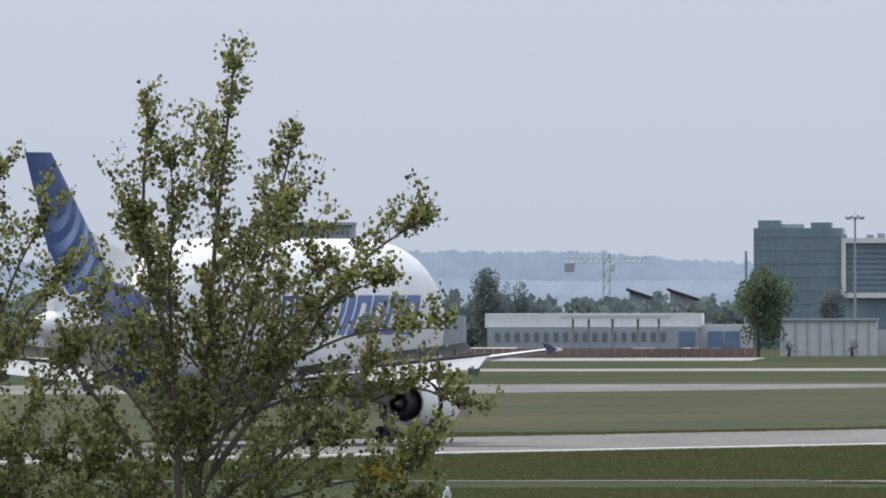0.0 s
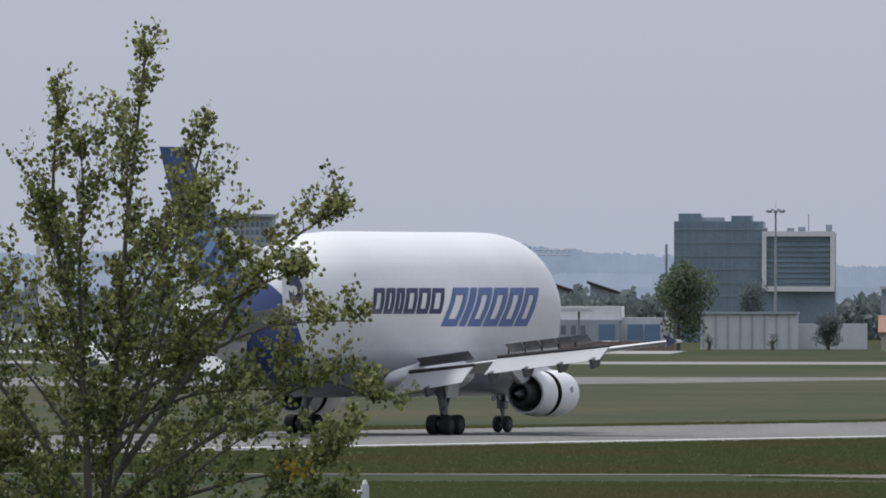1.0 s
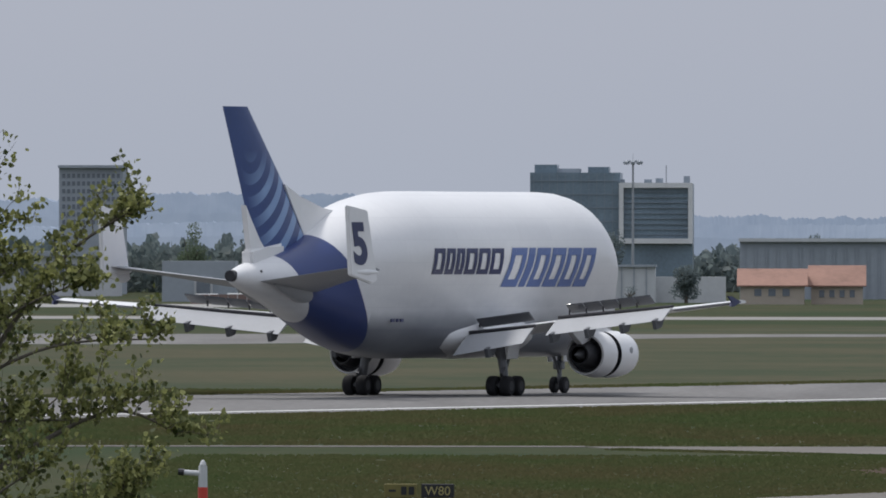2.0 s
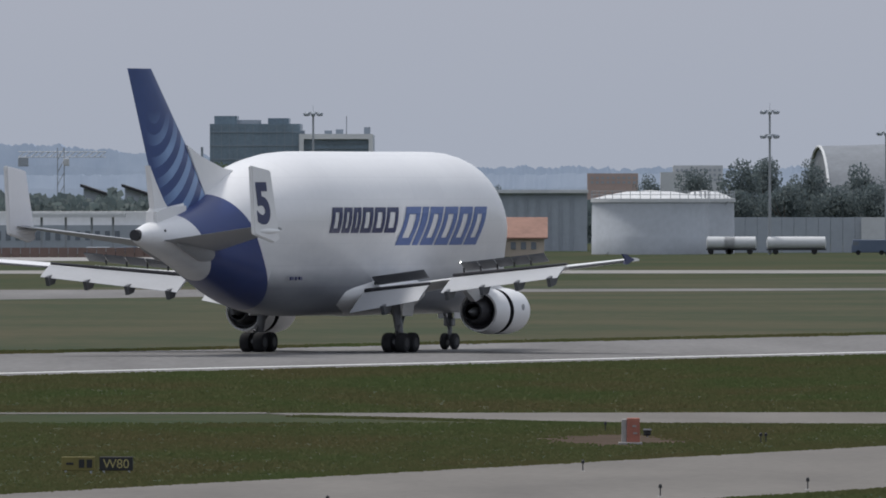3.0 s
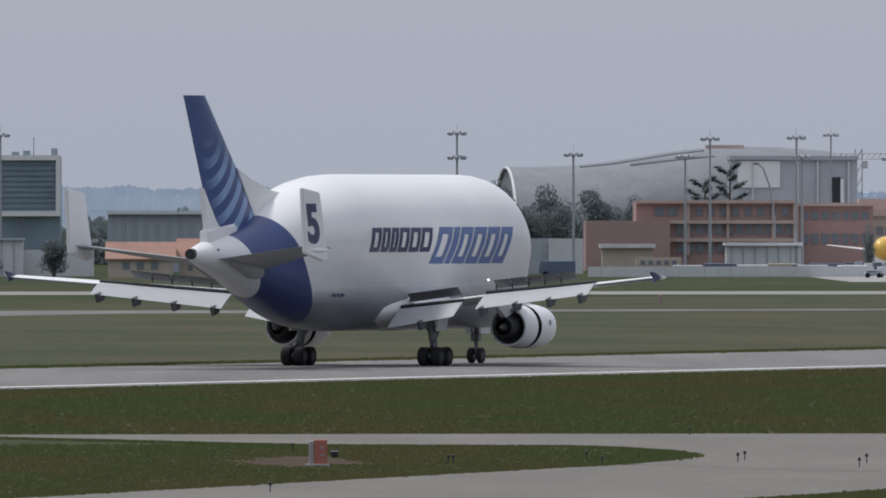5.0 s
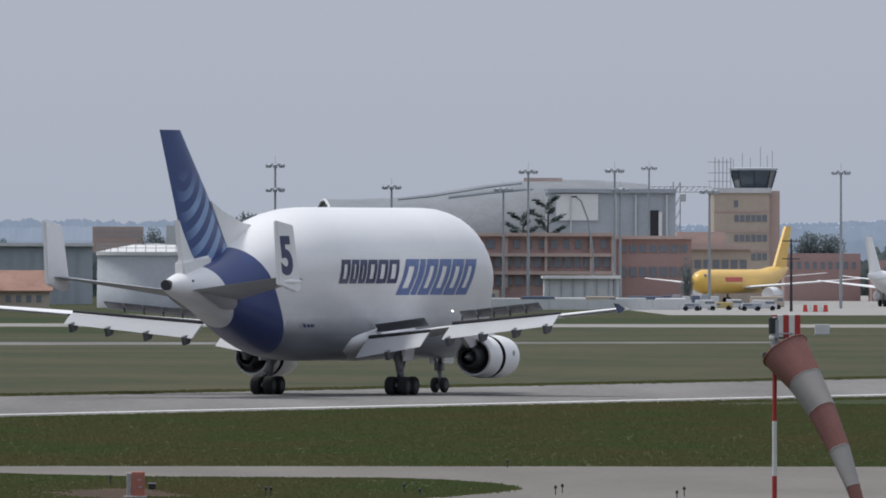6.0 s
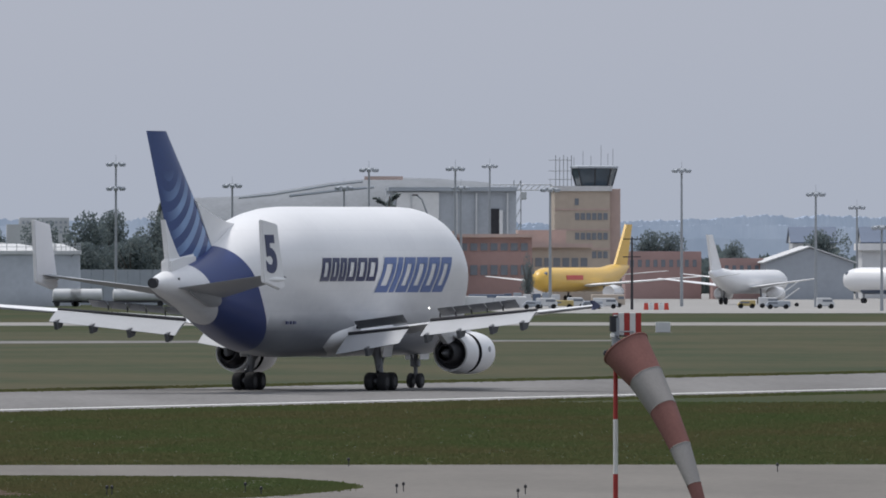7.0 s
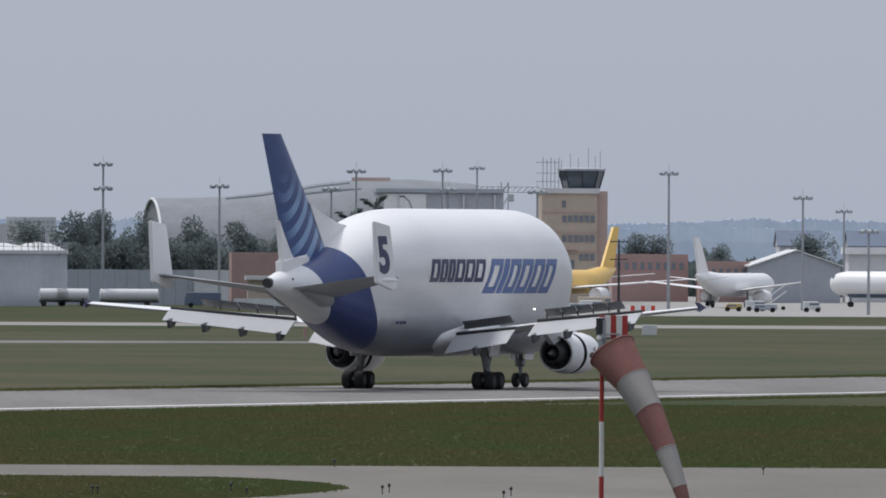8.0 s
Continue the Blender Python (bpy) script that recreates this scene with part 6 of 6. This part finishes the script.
# ---- longer grass: fringes along the paving, tufts and flowers ----
def blade_mat():
    """Each blade its own green, greener and drier by patches."""
    m = leaf_mat("grass_blades", (0.070, 0.083, 0.024), (0.092, 0.094, 0.033), 0.2)
    n, l = m.node_tree.nodes, m.node_tree.links
    ramp = next(q for q in n if q.type == "VALTORGB")
    tc, ns, mp, mx = n.new("ShaderNodeTexCoord"), n.new("ShaderNodeTexNoise"), n.new("ShaderNodeValToRGB"), n.new("ShaderNodeMix")
    ns.inputs["Scale"].default_value, ns.inputs["Detail"].default_value = 0.09, 5
    sc = n.new("ShaderNodeMapping")
    sc.inputs["Scale"].default_value = (1, 0.22, 1)
    l.new(tc.outputs["Object"], sc.inputs["Vector"])
    l.new(sc.outputs[0], ns.inputs["Vector"])
    mp.color_ramp.elements[0].position, mp.color_ramp.elements[1].position = 0.36, 0.64
    mp.color_ramp.elements[0].color, mp.color_ramp.elements[1].color = (0.88, 1.1, 0.75, 1), (1.22, 1.0, 0.95, 1)
    l.new(ns.outputs["Fac"], mp.inputs["Fac"])
    mx.data_type, mx.blend_type = "RGBA", "MULTIPLY"
    mx.inputs[0].default_value = 1.0
    targets = [k.to_socket for k in ramp.outputs["Color"].links]
    l.new(ramp.outputs["Color"], mx.inputs[6])
    l.new(mp.outputs["Color"], mx.inputs[7])
    for t in targets:
        l.new(mx.outputs[2], t)
    return m


BLADE = blade_mat()
FLOWER = material("meadow_flowers", (0.17, 0.18, 0.075), 0.8, vary=0.3, scale=0.3)


def blades(name, places, height, spread, seed, label, mat=None, per=3):
    """Many small blade triangles round the given ground places."""
    rnd = random.Random(seed)
    verts, faces = [], []
    for x, y in places:
        for k in range(per):
            bx, by = x + rnd.gauss(0, spread), y + rnd.gauss(0, spread)
            h = height * rnd.uniform(0.55, 1.15)
            w = h * rnd.uniform(0.5, 1.1)
            a = rnd.uniform(-0.25, 0.25)
            lx, ly = rnd.gauss(0, 0.25) * h, (0.35 + rnd.gauss(0, 0.08)) * h
            i = len(verts)
            verts += [(bx - w * math.cos(a), by - w * math.sin(a), 0), (bx + w * math.cos(a), by + w * math.sin(a), 0), (bx + lx, by + ly, h)]
            faces.append((i, i + 1, i + 2))
    me = bpy.data.meshes.new(name)
    me.from_pydata(verts, [], faces)
    me.materials.append(mat or BLADE)
    return tagged(new(name, me), label=label, category="grass", kind="stuff")


def edge_places(n, s0, s1, count, jitter, seed):
    rnd = random.Random(seed)
    out = []
    for k in range(count):
        p = RUN0 + ALONG * rnd.uniform(s0, s1) + FARWARD * (n + rnd.gauss(0, jitter))
        out.append((p.x, p.y))
    return out


blades("grass_fringe", edge_places(-39.6, -190, 260, 9000, 0.8, 1), 0.15, 0.2, 2, "uneven grass fringe along the runway edge")
blades("grass_fringe", edge_places(15.8, -190, 260, 8000, 0.9, 3), 0.2, 0.2, 4, "dark tall grass fringe beyond the runway")


def along_path(knots, count, jitter, seed, side=0.0):
    """Places strewn along a broken line."""
    rnd = random.Random(seed)
    runs = [(Vector(p), Vector(q)) for p, q in zip(knots, knots[1:])]
    lens = [(q - p).length for p, q in runs]
    out = []
    for p, q in rnd.choices(runs, lens, k=count):
        c = p.lerp(q, rnd.random())
        out.append((c.x + side + rnd.gauss(0, jitter), c.y + rnd.gauss(0, jitter)))
    return out


blades("grass_fringe", along_path([(taxi_edge(y), y) for y in (520, 600, 676)], 7000, 0.3, 5, -0.5), 0.12, 0.1, 6, "grass fringe along the taxiway edge")
blades("grass_fringe", along_path([(taxi_edge(y, 27.4), y) for y in (500, 580, 640)], 5000, 0.3, 7, 0.5), 0.12, 0.1, 8, "grass fringe below the taxiway edge")
blades("grass_fringe", along_path(JUNCTION[1:], 5000, 0.25, 9, -0.4), 0.11, 0.1, 10, "grass fringe round the tip of the lawn")
rnd_t = random.Random(11)


def inside(x, y):
    """On turf, off every strip."""
    n = (Vector((x, y)) - RUN0).dot(FARWARD)
    if ((x - SOIL[0]) / SOIL[2]) ** 2 + ((y - SOIL[1]) / SOIL[3]) ** 2 < 0.6 + 0.5 * noise.noise(Vector((x, y / 6, 4.0))):
        return False
    if -39.5 < n < 15.5 or (y < 680 and -0.3 < x - taxi_edge(y) < 27.7) or 762 < y < 770:
        return False
    if y > 727:
        return not (y < 770 and x > -11.5 and y > 757 - (x + 11.5) * 1.85)
    if y > 655:
        edge = max(15.0 + (y - 676) * 0.28 if y < 690 else 0.0, 18.9 - 0.011 * (y - 701) ** 2 if y >= 690 else 0.0)
        return x < edge - 0.3
    return True


spots = [(rnd_t.uniform(-30, 40), rnd_t.uniform(540, 735)) for k in range(46000)]
blades("meadow_grass", [p for p in spots if inside(*p)], 0.10, 0.14, 12, "rough uneven meadow grass between the taxiways")
spots = [(rnd_t.uniform(-50, 66), rnd_t.uniform(766, 1060)) for k in range(70000)]
blades("meadow_grass", [p for p in spots if inside(*p)], 0.13, 0.2, 13, "rough uneven meadow grass beside the runway")
spots = [(rnd_t.uniform(-40, 40), rnd_t.uniform(560, 960)) for k in range(600)]
spots = [(x, y) for x, y in spots if inside(x, y) and noise.noise(Vector((x / 6, y / 30, 9.0))) > 0.12]
blades("meadow_flowers", spots, 0.04, 0.3, 14, "small pale flowers in the meadow", FLOWER, 1)


# ---- what moves ----
def motions():
    rows = []
    for t, s in ((0.0, -105.2), (0.5, -91.0), (1.0, -76.6), (1.5, -62.0), (2.0, -46.4), (2.75, -22.4), (3.5, 0.0), (4.0, 14.2), (4.5, 28.3),
                 (5.25, 48.4), (6.0, 67.2), (6.5, 79.6), (7.0, 92.0), (7.5, 103.6), (8.0, 114.6)):
        rows.append((t, pose(-8.2 + math.sin(HEAD) * s, 1060.0 + math.cos(HEAD) * s, 0.05, 0, 0, -23.2)))
    walk(plane, rows)


motions()
